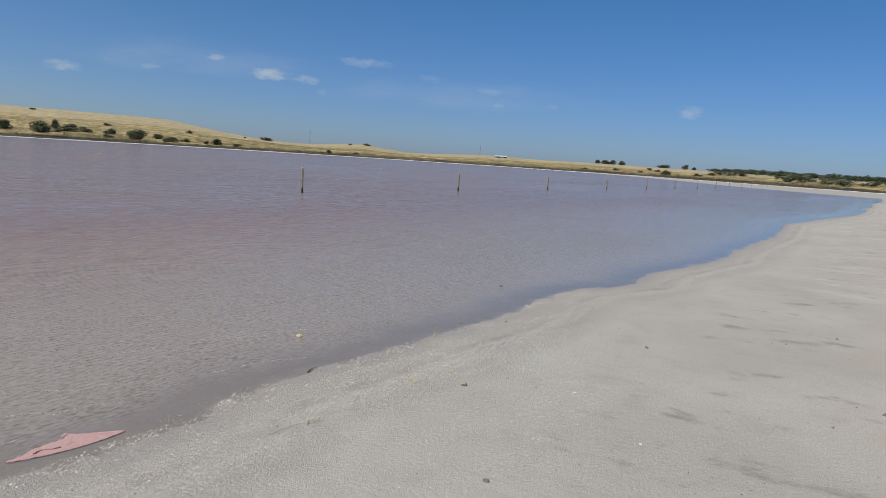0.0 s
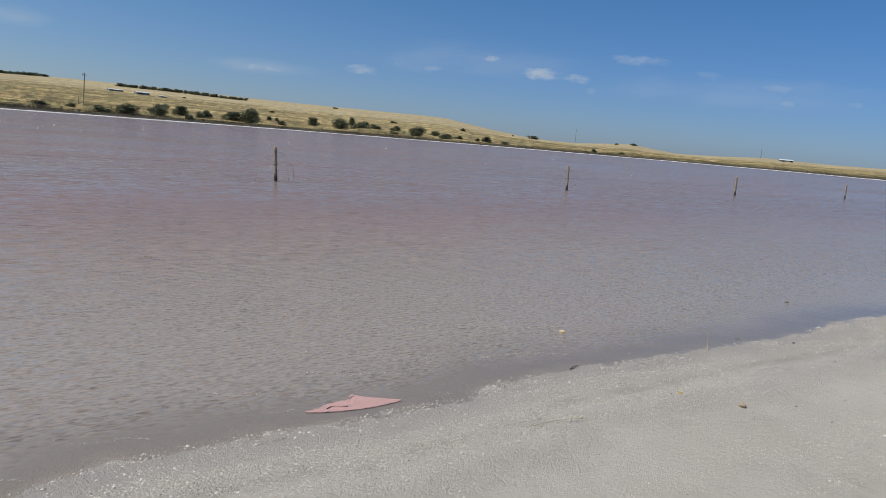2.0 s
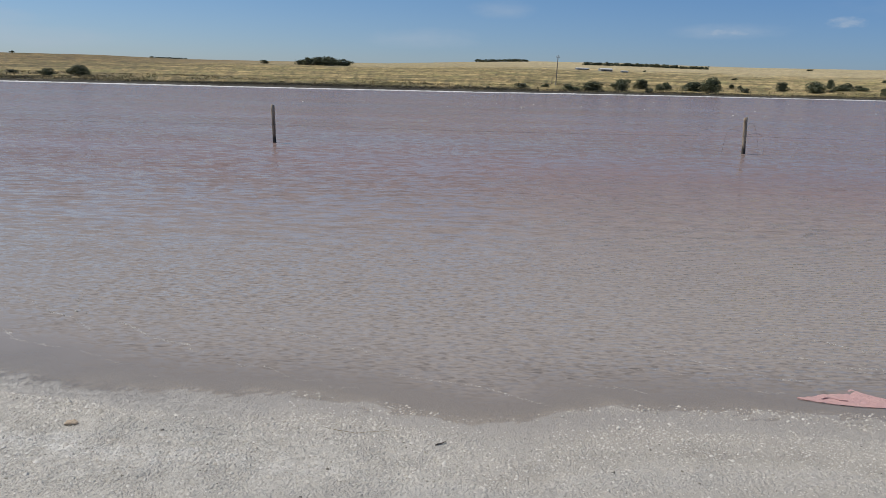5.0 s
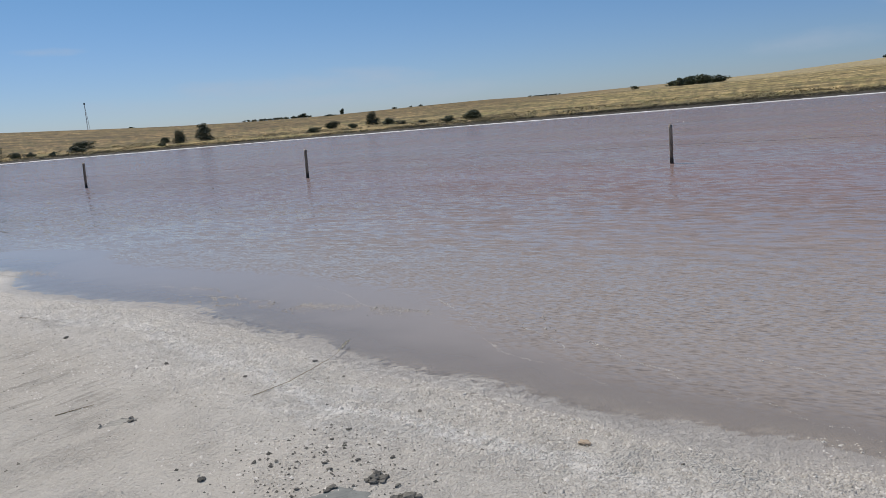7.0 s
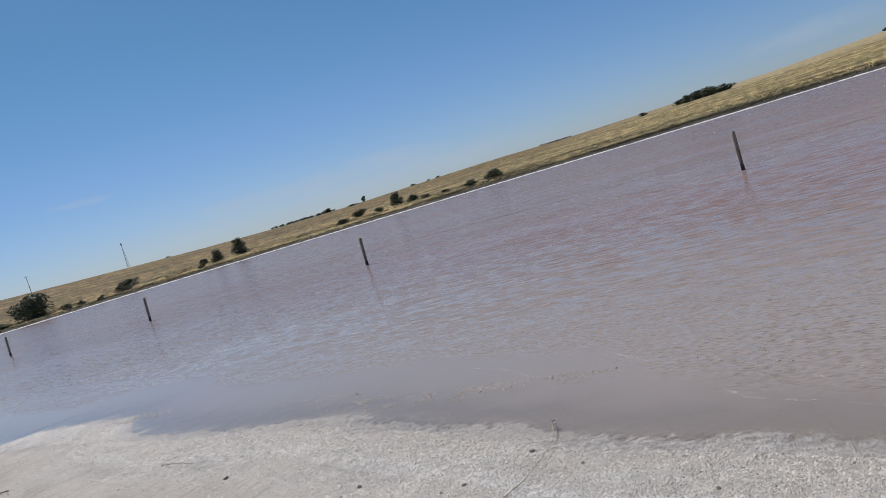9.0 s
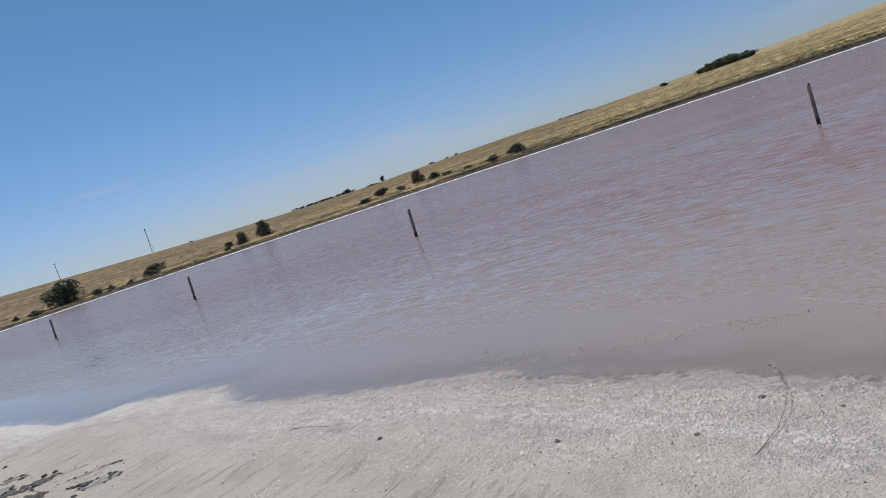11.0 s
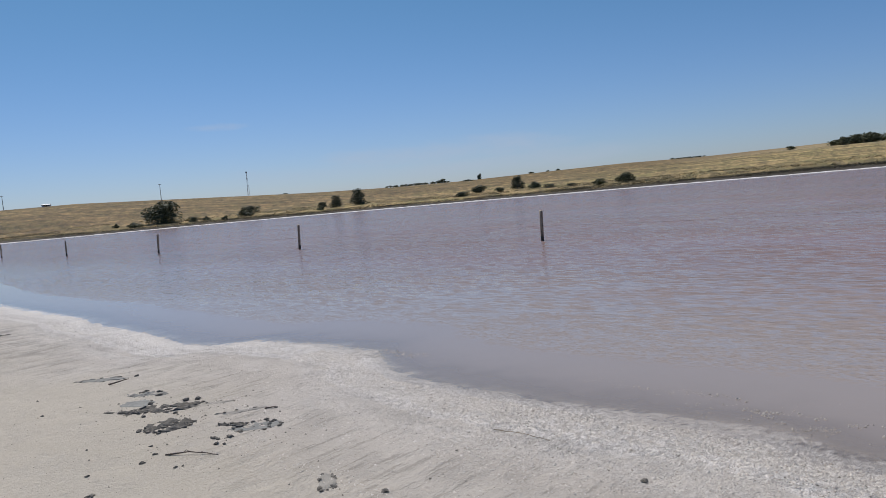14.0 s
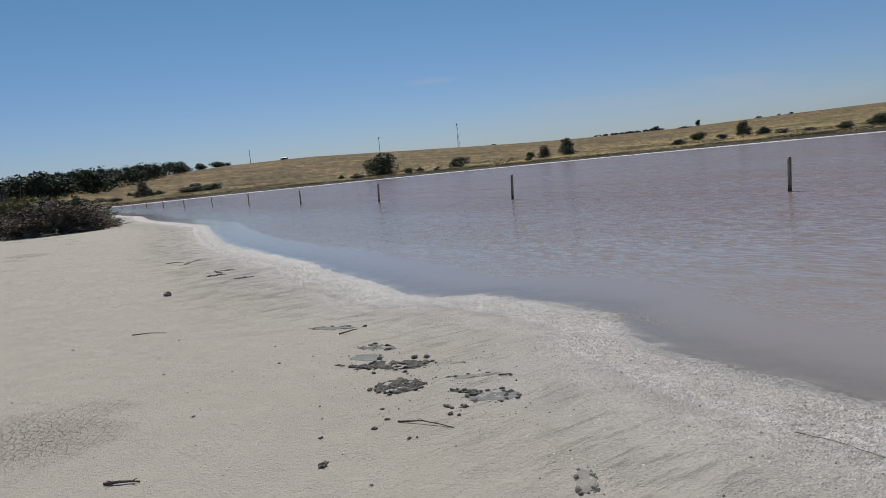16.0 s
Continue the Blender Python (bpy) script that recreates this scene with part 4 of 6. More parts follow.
for x, y, w, h in [(38, 146, 3.4, 1.5), (73, 171, 5.6, 2.5), (133, 210, 5.6, 2.8), (138, 209, 3.8, 1.9), (141, 201, 4.2, 2.1), (125, 177, 2.5, 1.2), (141, 172, 4.5, 1.8),
                   (153, 181, 3.0, 1.2), (164, 170, 2.4, 1.1), (200, 151, 2.2, .9), (-163, 113, 5.4, 2.2), (-103, 135, 3.4, 1.4), (-104, 171, 4.3, 2.1), (35, 160, 2.0, 1.0),
                   (-148, 87, 1.9, 1.4), (-147, 90, 1.7, 1.2), (-141, 91, 1.7, 1.2), (-147, 101, 4.4, 1.8), (-127, 109, 2.0, 1.2), (-159, 78, 3.8, 1.4), (-165, 76, 1.7, 1.2)]:
    grow("low", x, y, w, h, "low spreading dark green shrub at the far shore", "bush", "shrubs on the far shore")
for x, y, w, h in [(28, 148, 3.5, 1.3), (56, 150, 2.1, 1.2), (88, 175, 2.3, 1.4), (-84, 146, 3.3, 1.1), (-78, 146, 2.6, .8), (-67, 141, 2, .7), (20, 136, 1.0, .6), (-19, 131, 1.2, .5),
                   (101, 209, 1.4, 1.2), (118, 190, 2.2, .9)]:
    grow("grey", x, y, w, h, "grey-green half-bare shrub at the far shore", "bush", "shrubs on the far shore")
for x, y, w, h in [(-130, 117, 3.5, 3.0), (-127, 122, 4.8, 4.0), (-112, 174, 4.5, 3.8), (-209, 34, 4.4, 4.3)]:
    grow("cone", x, y, w, h, "upright bushy dark green tree near the far shore", "tree", "upright trees by the lake")
grow("bush", -159.4, 85.2, 8.6, 5.6, "large round dense dark green bush at the lake edge", "bush")
for x, y, w, h in [(-224, 33, 2.4, 1.3), (-212, 39, 3.1, 1.5), (-203, 47, 8.2, 2.7), (-202, 52, 4.6, 1.9), (-208, 36, 2, 1.9), (-196, 16, 4.2, 2.8), (-205, 22, 5, 1.6), (-190, 24, 4, 1.0),
                   (247, 56, 3.4, 1.7), (303, 57, 3.3, 1.3), (359, 62, 4, 1.5), (306, 92, 2.7, 1.1), (484, 125, 3.2, 1.8), (388, 95, 3.4, 1.3), (288, 76, 1.6, .9), (245, 84, 3.0, .9)]:
    grow("low", x, y, w, h, "dark green shrub in yellow grass at the end of the lake", "bush", "shrubs at the ends of the lake")
for x, y, w, h in [(231, 343, 4.3, 1.6), (273, 331, 3.2, 2.1), (524, 528, 10.8, 3.8), (481, 513, 2.5, 1.3), (744, 598, 5, 2.5), (817, 627, 10.5, 3.6), (429, 791, 6, 2), (156, 495, 2.4, 1.3),
                   (152, 334, 3, 1.1), (-120, 540, 6, 2.9), (-541, 857, 8.5, 2.3), (-505, 843, 4.2, 2.5), (-496, 856, 6, 2.6), (-782, 599, 6.6, 1.7), (-602, 784, 16, 2.6)]:
    grow("low", x, y, w, h, "lone dark bush on the dry grass hillside", "bush", "bushes on the hills")
for x, y, w, h in [(-632, 852, 6.8, 8.7), (1332, 288, 11, 8.8), (1313, 447, 11.5, 7), (1348, 330, 22, 6.8), (1347, 275, 10, 5), (1329, 218, 15, 6.5), (-686, 826, 13, 6.3),
                   (-899, 199, 24, 8), (-901, 222, 16, 8), (-904, 245, 18, 7.3), (-905, 256, 10, 4), (1275, 415, 10, 6), (1334, 425, 14, 8.5), (1330, 440, 13, 8), (1345, 410, 13, 8.6)]:
    grow("bush", x, y, w, h, "dark spreading tree standing on the skyline", "tree", "trees on the skyline")
# a dense clump of low trees on the slope, and windbreaks along the crest
pick = random.Random(5)
for k in range(11):
    f = k / 10 - 0.5
    grow("crest", -75 + 33 * f, 529 + pick.uniform(-5, 5), pick.uniform(7, 10), 5.2 + 1.6 * math.sin(f * 5 + 1.2) + pick.uniform(-.3, .6), "dark low tree in a dense clump on the slope", "tree", "clump of trees on the slope")
for cx, cy, span, count, high, dx, dy in ((107, 1054, 74, 22, 3.9, 1, 0), (244, 800, 132, 42, 3.5, .95, -.3), (-714, 801, 92, 26, 2.9, .72, .69), (-329, 906, 38, 12, 1.6, .95, .3)):
    for k in range(count):
        f = k / (count - 1) - 0.5
        grow("crest", cx + dx * span * f, cy + dy * span * f + pick.uniform(-4, 4), pick.uniform(.9, 1.3) * span / count * 1.7, high * pick.uniform(.8, 1.2),
             "dark windbreak tree in a row along the hilltop", "tree", "windbreak trees on the crest")


# ---- woods and uncountable scrub
def wood(name, spots, mat, per, leaf, label, category):
    """Many crowns in one mesh: spots are x, y, width, height."""
    gen = np.random.default_rng(len(spots))
    vs, fs, base = [], [], 0
    for x, y, w, h in spots:
        lobes = [((gen.normal() * 0.17, gen.normal() * 0.17, gen.uniform(0.3, 0.8)), (r, r, r * 0.85)) for r in gen.uniform(0.15, 0.3, 8)]
        lobes.append(((0, 0, 0.4), (0.38, 0.38, 0.4)))
        v, f = leafy_parts(gen, lobes, per, leaf, 0.7, 1, 0.6)
        vs.append(v * [w, w, h] + [x, y, z_at(x, y) - 0.2])
        fs.append(f + base)
        base += len(v)
    me = mesh_from(name, np.concatenate(vs), np.concatenate(fs), mat)
    return tagged(new(name, me), label, category, kind="stuff")


gen = np.random.default_rng(11)
spots = []
while len(spots) < 280:
    r, a = 330 + 560 * gen.random() ** 1.3, gen.uniform(-104, -75)
    limit = np.interp(r, [330, 450, 600, 750, 900], [-82.8, -81.5, -79.5, -77.5, -75.5])
    if a < limit:
        x, y = EYE[0] + r * math.sin(radians(a)), EYE[1] + r * math.cos(radians(a))
        spots.append((x, y, gen.uniform(13, 20), gen.uniform(10.5, 15) * np.interp(a, [-95, -86, -80], [0.86, 0.92, 1.12])))
wood("pine_wood", spots, MAT_LEAF_PINE, 760, 0.07, "dense dark green pine wood beyond the lake end", "woods")
spots = []
while len(spots) < 300:
    r, a = gen.uniform(900, 1330), gen.uniform(79.5, 104)
    spots.append((EYE[0] + r * math.sin(radians(a)), EYE[1] + r * math.cos(radians(a)), gen.uniform(10, 22), gen.uniform(6, 9.5) * (0.7 + 0.3 * min(1, (a - 79) / 5))))
wood("far_woods", spots, MAT_LEAF_PINE, 150, 0.10, "long dark belt of woods on the eastern skyline", "woods")
spots = []
while len(spots) < 55:
    r, a = gen.uniform(215, 520), gen.uniform(79, 104)
    if gen.random() < (a - 76) / 14:
        s = gen.uniform(0.6, 1.5)
        spots.append((EYE[0] + r * math.sin(radians(a)), EYE[1] + r * math.cos(radians(a)), s * 7, s * 2.0 + r / 400))
wood("coastal_scrub", spots, MAT_LEAF, 600, 0.07, "patchy dark green coastal scrub behind the salt flat", "scrub")


def fringe(name, count, lo, hi, power, size, mat, label, a0=-89, a1=96, tall=0.3, clump=-0.35, loose=0.5):
    """Low tufts in a belt behind the far shore."""
    gen = np.random.default_rng(count)
    a = gen.uniform(a0, a1, count)
    f = lo + (hi - lo) * gen.random(count) ** power
    r = np.interp(a, FAR_A, FAR_R) + np.interp(a, FLAT_A, FLAT_W) + f
    x, y = EYE[0] + r * np.sin(np.radians(a)), EYE[1] + r * np.cos(np.radians(a))
    keep = grain(x, y, 9, 3) + loose * gen.normal(size=count) > clump
    x, y = x[keep], y[keep]
    pts = []
    for k in range(5):
        pts.append(np.stack([x + gen.normal(size=len(x)) * 0.35, y + gen.normal(size=len(x)) * 0.35, ground_z(x, y) + gen.uniform(0.0, tall, len(x))], 1))
    v, f = sprays(np.concatenate(pts), size, gen, 0.5)
    tagged(new(name, mesh_from(name, v, f, mat)), label, "scrub", kind="stuff")


fringe("saltmarsh_scrub", 22000, 1.0, 9, 1.3, 0.17, MAT_SALTBUSH, "low brown saltmarsh scrub edging the far shore")
fringe("dry_grass_fringe", 16000, 7, 60, 1.4, 0.30, MAT_STRAW, "pale dry grass tufts at the foot of the hills", clump=0.1, loose=0.15)
fringe("green_undergrowth", 11000, 6, 34, 1.5, 0.22, MAT_LEAF_GREY, "sparse grey-green undergrowth at the foot of the hills", clump=0.42, loose=0.08)




# ---- farm buildings, masts and poles
def box(cx, cy, cz, sx, sy, sz, turn=0.0, bevel=0.0):
    m = pose(cx, cy, cz, 0, 0, turn)
    v = [m @ Vector((dx * sx / 2, dy * sy / 2, dz * sz / 2)) for dx in (-1, 1) for dy in (-1, 1) for dz in (-1, 1)]
    return v, [(0, 1, 3, 2), (4, 6, 7, 5), (0, 4, 5, 1), (2, 3, 7, 6), (0, 2, 6, 4), (1, 5, 7, 3)]


def gable(long, deep, low, high, over):
    """A pitched roof with thickness, ridge along x."""
    l, d, t = long / 2 + over, deep / 2 + over, 0.12
    v = [(-l, -d, low), (l, -d, low), (l, 0, high), (-l, 0, high), (-l, d, low), (l, d, low),
         (-l, -d, low - t), (l, -d, low - t), (l, 0, high - t), (-l, 0, high - t), (-l, d, low - t), (l, d, low - t)]
    return v, [(0, 1, 2, 3), (3, 2, 5, 4), (6, 9, 8, 7), (9, 10, 11, 8), (0, 6, 7, 1), (4, 5, 11, 10), (0, 3, 9, 6), (3, 4, 10, 9), (1, 7, 8, 2), (2, 8, 11, 5)]


def farm_shed(x, y, turn, long, deep, high, bays, label, name="farm_shed"):
    root = tagged(new(name), label, name.replace("_", " "))
    root.matrix_world = pose(x, y, z_at(x, y) - 0.2, 0, 0, turn)
    part("back_wall", poly_mesh("back_wall", [box(0, deep / 2, high / 2, long, 0.1, high)], MAT_SHADED_WALL, False), root)
    for side in (-1, 1):
        part("side_wall", poly_mesh("side_wall", [box(side * long / 2, 0, high / 2, 0.1, deep - 0.1, high)], MAT_SHADED_WALL, False), root)
    part("roof", poly_mesh("roof", [gable(long, deep, high, high + deep * 0.16, 0.3)], MAT_ROOF, False), root)
    step = long / bays
    for k in range(bays):
        cx = -long / 2 + step * (k + 0.5)
        if k % 3 != 1:
            part("wall_panel", poly_mesh("wall_panel", [box(cx, -deep / 2, high / 2, step - 0.04, 0.1, high)], MAT_SHADED_WALL, False), root)
            part("window", poly_mesh("window", [box(cx, -deep / 2 - 0.06, high * 0.6, step * 0.45, 0.03, high * 0.35)], MAT_DARK, False), root, "dark window")
        else:
            # a dark sheet added before the back wall as the bay's shade
            part("open_bay", poly_mesh("open_bay", [box(cx, deep / 2 - 0.2, high / 2, step - 0.1, 0.08, high - 0.2)], MAT_DARK, False), root, "dark sheet standing for the shade inside an open bay")
    return root


farm_shed(125, 480, 10, 8.4, 4, 1.5, 4, "white farm shed with dark open bays on the hillside")
farm_shed(116, 513, 14, 9.5, 3, 1.0, 5, "long low white transportable building on the hillside", "farm_building")
farm_shed(132, 458, 8, 4.2, 2.4, 0.9, 3, "small white farm outbuilding on the hillside", "farm_building")
farm_shed(885, 442, -55, 16, 8, 2.2, 5, "white farmhouse with pale roof on a low rise", "farmhouse")
farm_shed(-883, 326, 60, 9, 5, 2.2, 3, "small pale farm building on the hilltop", "farm_building")


def lattice_tower(x, y, high, foot):
    root = tagged(new("radio_mast"), "slender grey lattice radio mast with antennas on the hill", "radio mast")
    root.matrix_world = pose(x, y, z_at(x, y) - 0.3, 0, 0, 20)
    legs = [(foot * math.cos(a), foot * math.sin(a)) for a in (0.4, 2.5, 4.6)]
    for lx, ly in legs:
        part("leg", poly_mesh("leg", [tube([(lx, ly, 0), (lx * 0.1, ly * 0.1, high)], [0.17, 0.14], 6)], MAT_STEEL), root)
    for k in range(9):
        f, g = k / 9, (k + 1) / 9
        bars = []
        for n in range(3):
            a, b = legs[n], legs[(n + 1) % 3]
            p = (a[0] * (1 - .9 * f), a[1] * (1 - .9 * f), high * f)
            q = (b[0] * (1 - .9 * g), b[1] * (1 - .9 * g), high * g)
            bars.append(tube([p, q], [0.06, 0.06], 4))
        part("bracing", poly_mesh("bracing", bars, MAT_STEEL), root)
    for k in range(3):
        part("antenna", poly_mesh("antenna", [box(0.7 * math.cos(k * 2.1), 0.7 * math.sin(k * 2.1), high - 1.2, 0.4, 0.4, 2.4)], MAT_STEEL), root, "pale panel antenna")


lattice_tower(-794, 547, 33, 1.7)


def pole(x, y, high, rad, label, arms=1, lean=0.0):
    root = tagged(new("utility_pole"), label, "utility pole")
    root.matrix_world = pose(x, y, z_at(x, y) - 0.3, 0, 0, 35)
    part("shaft", poly_mesh("shaft", [tube([(0, 0, 0), (lean * 0.5, 0, high * 0.5), (lean, 0, high)], [rad, rad * 0.85, rad * 0.65], 9)], MAT_POLE), root)
    for k in range(arms):
        part("crossarm", poly_mesh("crossarm", [box(lean, 0, high - 0.5 - 0.8 * k, rad * 9, rad * 0.9, rad * 0.9)], MAT_POLE), root)
        for s in (-1, 1):
            part("insulator", poly_mesh("insulator", [tube([(lean + s * rad * 4, 0, high - .5 - .8 * k), (lean + s * rad * 4, 0, high - .2 - .8 * k)], [rad * .5, rad * .3], 6)], MAT_STEEL), root)


pole(39, 170, 7.4, 0.13, "bare grey timber power pole by the far shore", 1, 0.25)
pole(40, 182, 2.1, 0.10, "short grey timber post behind the far shore", 0)
pole(-897, 285, 17, 0.42, "tall grey pole on the western hilltop", 1)
pole(1095, 590, 16, 0.4, "thin grey pole near the white farmhouse", 1)
pole(672, 605, 19, 0.24, "tall thin grey mast on the eastern rise", 0)
pole(-425.5, 227, 15, 0.2, "thin pole behind the large round bush", 1)

# ---- scrub point on the near beach
pick = random.Random(3)
for k in range(46):
    f = pick.random()
    back = pick.random() ** 1.4 * 16
    ex = np.interp(f, [0, .25, .5, .75, .9, 1], [-35.5, -35.4, -35.2, -36.3, -38.5, -44])
    ey = np.interp(f, [0, .25, .5, .75, .9, 1], [-12, -5, -0.5, 2.6, 3.9, 4.6])
    x, y = ex - 0.8 - back, ey - 0.4 - (back * 0.1 if f > .7 else 0)
    tall = (0.75 if f > .8 else 1.5) * pick.uniform(.7, 1.15) + min(back, 8) * 0.06
    grow("heath", x, y, pick.uniform(1.6, 3.2), tall, "dense dark brown twiggy heath bush at the beach edge", "heath bush", "heath on the near beach")
for x, y, w, h in [(-42, -1.6, 2.8, 2.7), (-41, -3.2, 2.8, 2.6), (-44.5, -0.6, 3, 2.6), (-40, -5, 2.8, 2.4), (-41.5, -7, 3, 2.5), (-48, -1, 3.2, 2.4), (-53, -4, 4, 2.6), (-60, -2, 4, 2.6), (-57, 2, 3.5, 2.2), (-66, 1, 4.5, 2.8), (-75, -3, 5, 3)]:
    grow("olive", x, y, w, h, "yellow-green leafy shrub among brown heath", "shrub", "green shrubs behind the heath")
for k in range(60):
    r, a = pick.uniform(60, 300), pick.uniform(-98, -86.0)
    grow("bush" if k % 3 else "low", EYE[0] + r * math.sin(radians(a)), EYE[1] + r * math.cos(radians(a)), pick.uniform(4, 8), pick.uniform(1.3, 2.3), "dark green shrub in the thicket behind the beach", "bush", "thicket behind the beach")
for k in range(60):
    f = pick.random()
    x = np.interp(f, [0, .25, .5, .75, .9, 1], [-35.5, -35.4, -35.2, -36.3, -38.5, -44]) + pick.uniform(-.9, .7)
    y = np.interp(f, [0, .25, .5, .75, .9, 1], [-12, -5, -0.5, 2.6, 3.9, 4.6]) + pick.uniform(-.5, .2)
    L, a = pick.uniform(0.5, 1.7), pick.uniform(0, 6.28)
    z, rise = z_at(x, y), pick.uniform(0.02, 0.35)
    pts = [(x, y, z), (x + L * .35 * math.cos(a), y + L * .35 * math.sin(a), z + rise * .6 + .03), (x + L * .7 * math.cos(a + .3), y + L * .7 * math.sin(a + .3), z + rise), (x + L * math.cos(a + .1), y + L * math.sin(a + .1), z + rise * 1.2)]
    fork = [pts[1], (pts[1][0] + .25 * L * math.cos(a + 1), pts[1][1] + .25 * L * math.sin(a + 1), pts[1][2] + .12)]
    ob = new("dead_branch", poly_mesh("dead_branch", [tube(pts, [.028, .022, .014, .005], 6), tube(fork, [.014, .004], 5)], MAT_DEADWOOD))
    tagged(ob, "bleached grey dead branch lying under the heath", "dead branch", "dead branches under the heath")


# ================= the near beach: small things =================
MAT_MUD = plain_material("wet_grey_mud", (0.17, 0.175, 0.158), (0.228, 0.23, 0.206), 9.0, 0.78, 0.004, strength=0.6, random_tint=0.15)
MAT_SILT = plain_material("drying_grey_silt", (0.285, 0.268, 0.228), (0.36, 0.335, 0.285), 12.0, 0.85, 0.004, strength=0.6, random_tint=0.15)
MAT_MUD_DARK = plain_material("dark_churned_mud", (0.080, 0.075, 0.064), (0.155, 0.145, 0.122), 22.0, 0.8, 0.008, strength=0.9, random_tint=0.2)
MAT_CLOD = plain_material("drying_mud_clod", (0.13, 0.12, 0.098), (0.21, 0.19, 0.155), 26.0, 0.9, 0.004, strength=0.8, random_tint=0.4)
MAT_STONE = plain_material("tan_stone", (0.46, 0.36, 0.25), (0.33, 0.25, 0.17), 18.0, 0.85, 0.003, random_tint=0.3)
MAT_SHELL = plain_material("white_shell", (0.78, 0.76, 0.70), (0.68, 0.64, 0.56), 30.0, 0.6, 0.001)
MAT_SPONGE = plain_material("yellow_sponge", (0.66, 0.54, 0.32), (0.50, 0.38, 0.20), 40.0, 0.9, 0.006)
MAT_TWIG = plain_material("dark_driftwood", (0.085, 0.06, 0.045), (0.15, 0.115, 0.09), 20.0, 0.85, 0.003, (1, 1, 1))
MAT_STEM = plain_material("dry_stem", (0.34, 0.27, 0.15), (0.22, 0.17, 0.10), 20.0, 0.8, 0.001)
MAT_SEED = leaf_material("pale_seed_head", (0.62, 0.54, 0.36), (0.80, 0.74, 0.58))
MAT_LEAF_YELLOW = plain_material("yellow_leaf", (0.55, 0.42, 0.10), (0.45, 0.32, 0.08), 40.0, 0.6, 0.0005)


def salt_material():
    m, t = material("salt_grains")
    isle = t.put("ShaderNodeNewGeometry").outputs["Random Per Island"]
    ramp = t.put("ShaderNodeValToRGB", isle)
    for n, (pos, c) in enumerate(((0.0, (0.33, 0.30, 0.25)), (0.2, (0.415, 0.38, 0.327)), (0.65, (0.50, 0.465, 0.408)), (1.0, (0.62, 0.58, 0.525)))):
        e = ramp.color_ramp.elements[n] if n < 2 else ramp.color_ramp.elements.new(pos)
        e.position, e.color = pos, (*c, 1)
    finish(t, ramp.outputs[0], 0.55, **{"Specular IOR Level": 0.4})
    return m


def net_material():
    m, t = material("pink_woven_net")
    p = t.at((1, 1, 1), 20, "object")
    weave = t.put("ShaderNodeTexWave", p, 420.0, 0.6, 1.0, wave_type="BANDS").outputs["Fac"]
    weft = t.put("ShaderNodeTexWave", t.at((1, 1, 1), 110, "object"), 420.0, 0.6, 1.0, wave_type="BANDS").outputs["Fac"]
    stain = t.noise(p, 9.0, 4)
    c = t.mix(t.math("MULTIPLY", weave, 0.3), (0.56, 0.33, 0.30), (0.64, 0.42, 0.385))
    c = t.mix(t.math("MULTIPLY", t.ramp(stain, 0.45, 0.7), 0.45), c, (0.58, 0.38, 0.33))
    finish(t, c, 0.7, t.math("ADD", weave, weft), 0.001, 0.5)
    return m


MAT_SALT, MAT_NET = salt_material(), net_material()


def grains(name, x, y, size, mat, label, category, lift=0.35, seed=1, floor=-9.0):
    """Irregular angular grains bedded in the ground, joined."""
    gen = np.random.default_rng(seed)
    n = len(x)
    peak = np.array([(1, 0, -0.3), (0, 1, -0.3), (-1, 0, -0.3), (0, -1, -0.3), (0, 0, 0.55)], float)
    a = gen.uniform(0, 6.28, n)
    ca, sa = np.cos(a), np.sin(a)
    v = peak[None] * gen.uniform(0.6, 1.25, (n, 5, 1)) * size[:, None, None]
    v[:, 4, :2] += gen.normal(size=(n, 2)) * size[:, None] * 0.3
    v = np.stack([v[..., 0] * ca[:, None] - v[..., 1] * sa[:, None], (v[..., 0] * sa[:, None] + v[..., 1] * ca[:, None]) * gen.uniform(0.6, 1, (n, 1)), v[..., 2]], -1)
    v += np.stack([x, y, np.maximum(ground_z(x, y), floor) + size * lift], -1)[:, None]
    tri = np.array([(0, 1, 4), (1, 2, 4), (2, 3, 4), (3, 0, 4)])
    f = (np.arange(n)[:, None, None] * 5 + tri[None]).reshape(-1, 3)
    tagged(new(name, mesh_from(name, v.reshape(-1, 3), f, mat)), label, category, kind="stuff")


gen = np.random.default_rng(21)
count = 170000
x = np.concatenate([gen.uniform(-1, 15, count), gen.uniform(-12, 24, count // 6)])
n = len(x)
edge = np.interp(x, SHORE_X, SHORE_Y)
b = 0.17 + 0.12 * grain(x, x * 0.3, 0.5, 2) + 1.8 * gen.random(n) ** 1.3
y = edge - b
band = 1.3 * grain(x * 0.5, y * 2.2, 0.55, 4) + 0.9 * np.exp(-((b - 0.32) / 0.22) ** 2) + 0.6 * np.exp(-((b - 1.0) / 0.28) ** 2) * np.clip((10 - x) / 3, 0, 1) + 0.9 * np.exp(-((b - 0.6) / 0.12) ** 2) - 0.25 * np.clip((x - 9) / 3, 0, 1)
keep = (band + 0.4 * gen.normal(size=n) > 0.38) & (gen.random(n) < np.interp(x, [9.5, 11.5], [0.6, 1.0]))
size = np.interp(x, [9.5, 11.5], [0.0058, 0.0036])
grains("salt_grains", x[keep], y[keep], size[keep] * np.exp(gen.normal(0.0, 0.36, keep.sum())), MAT_SALT, "loose white and tan salt grains along the waterline", "salt grains", 0.25, 2)
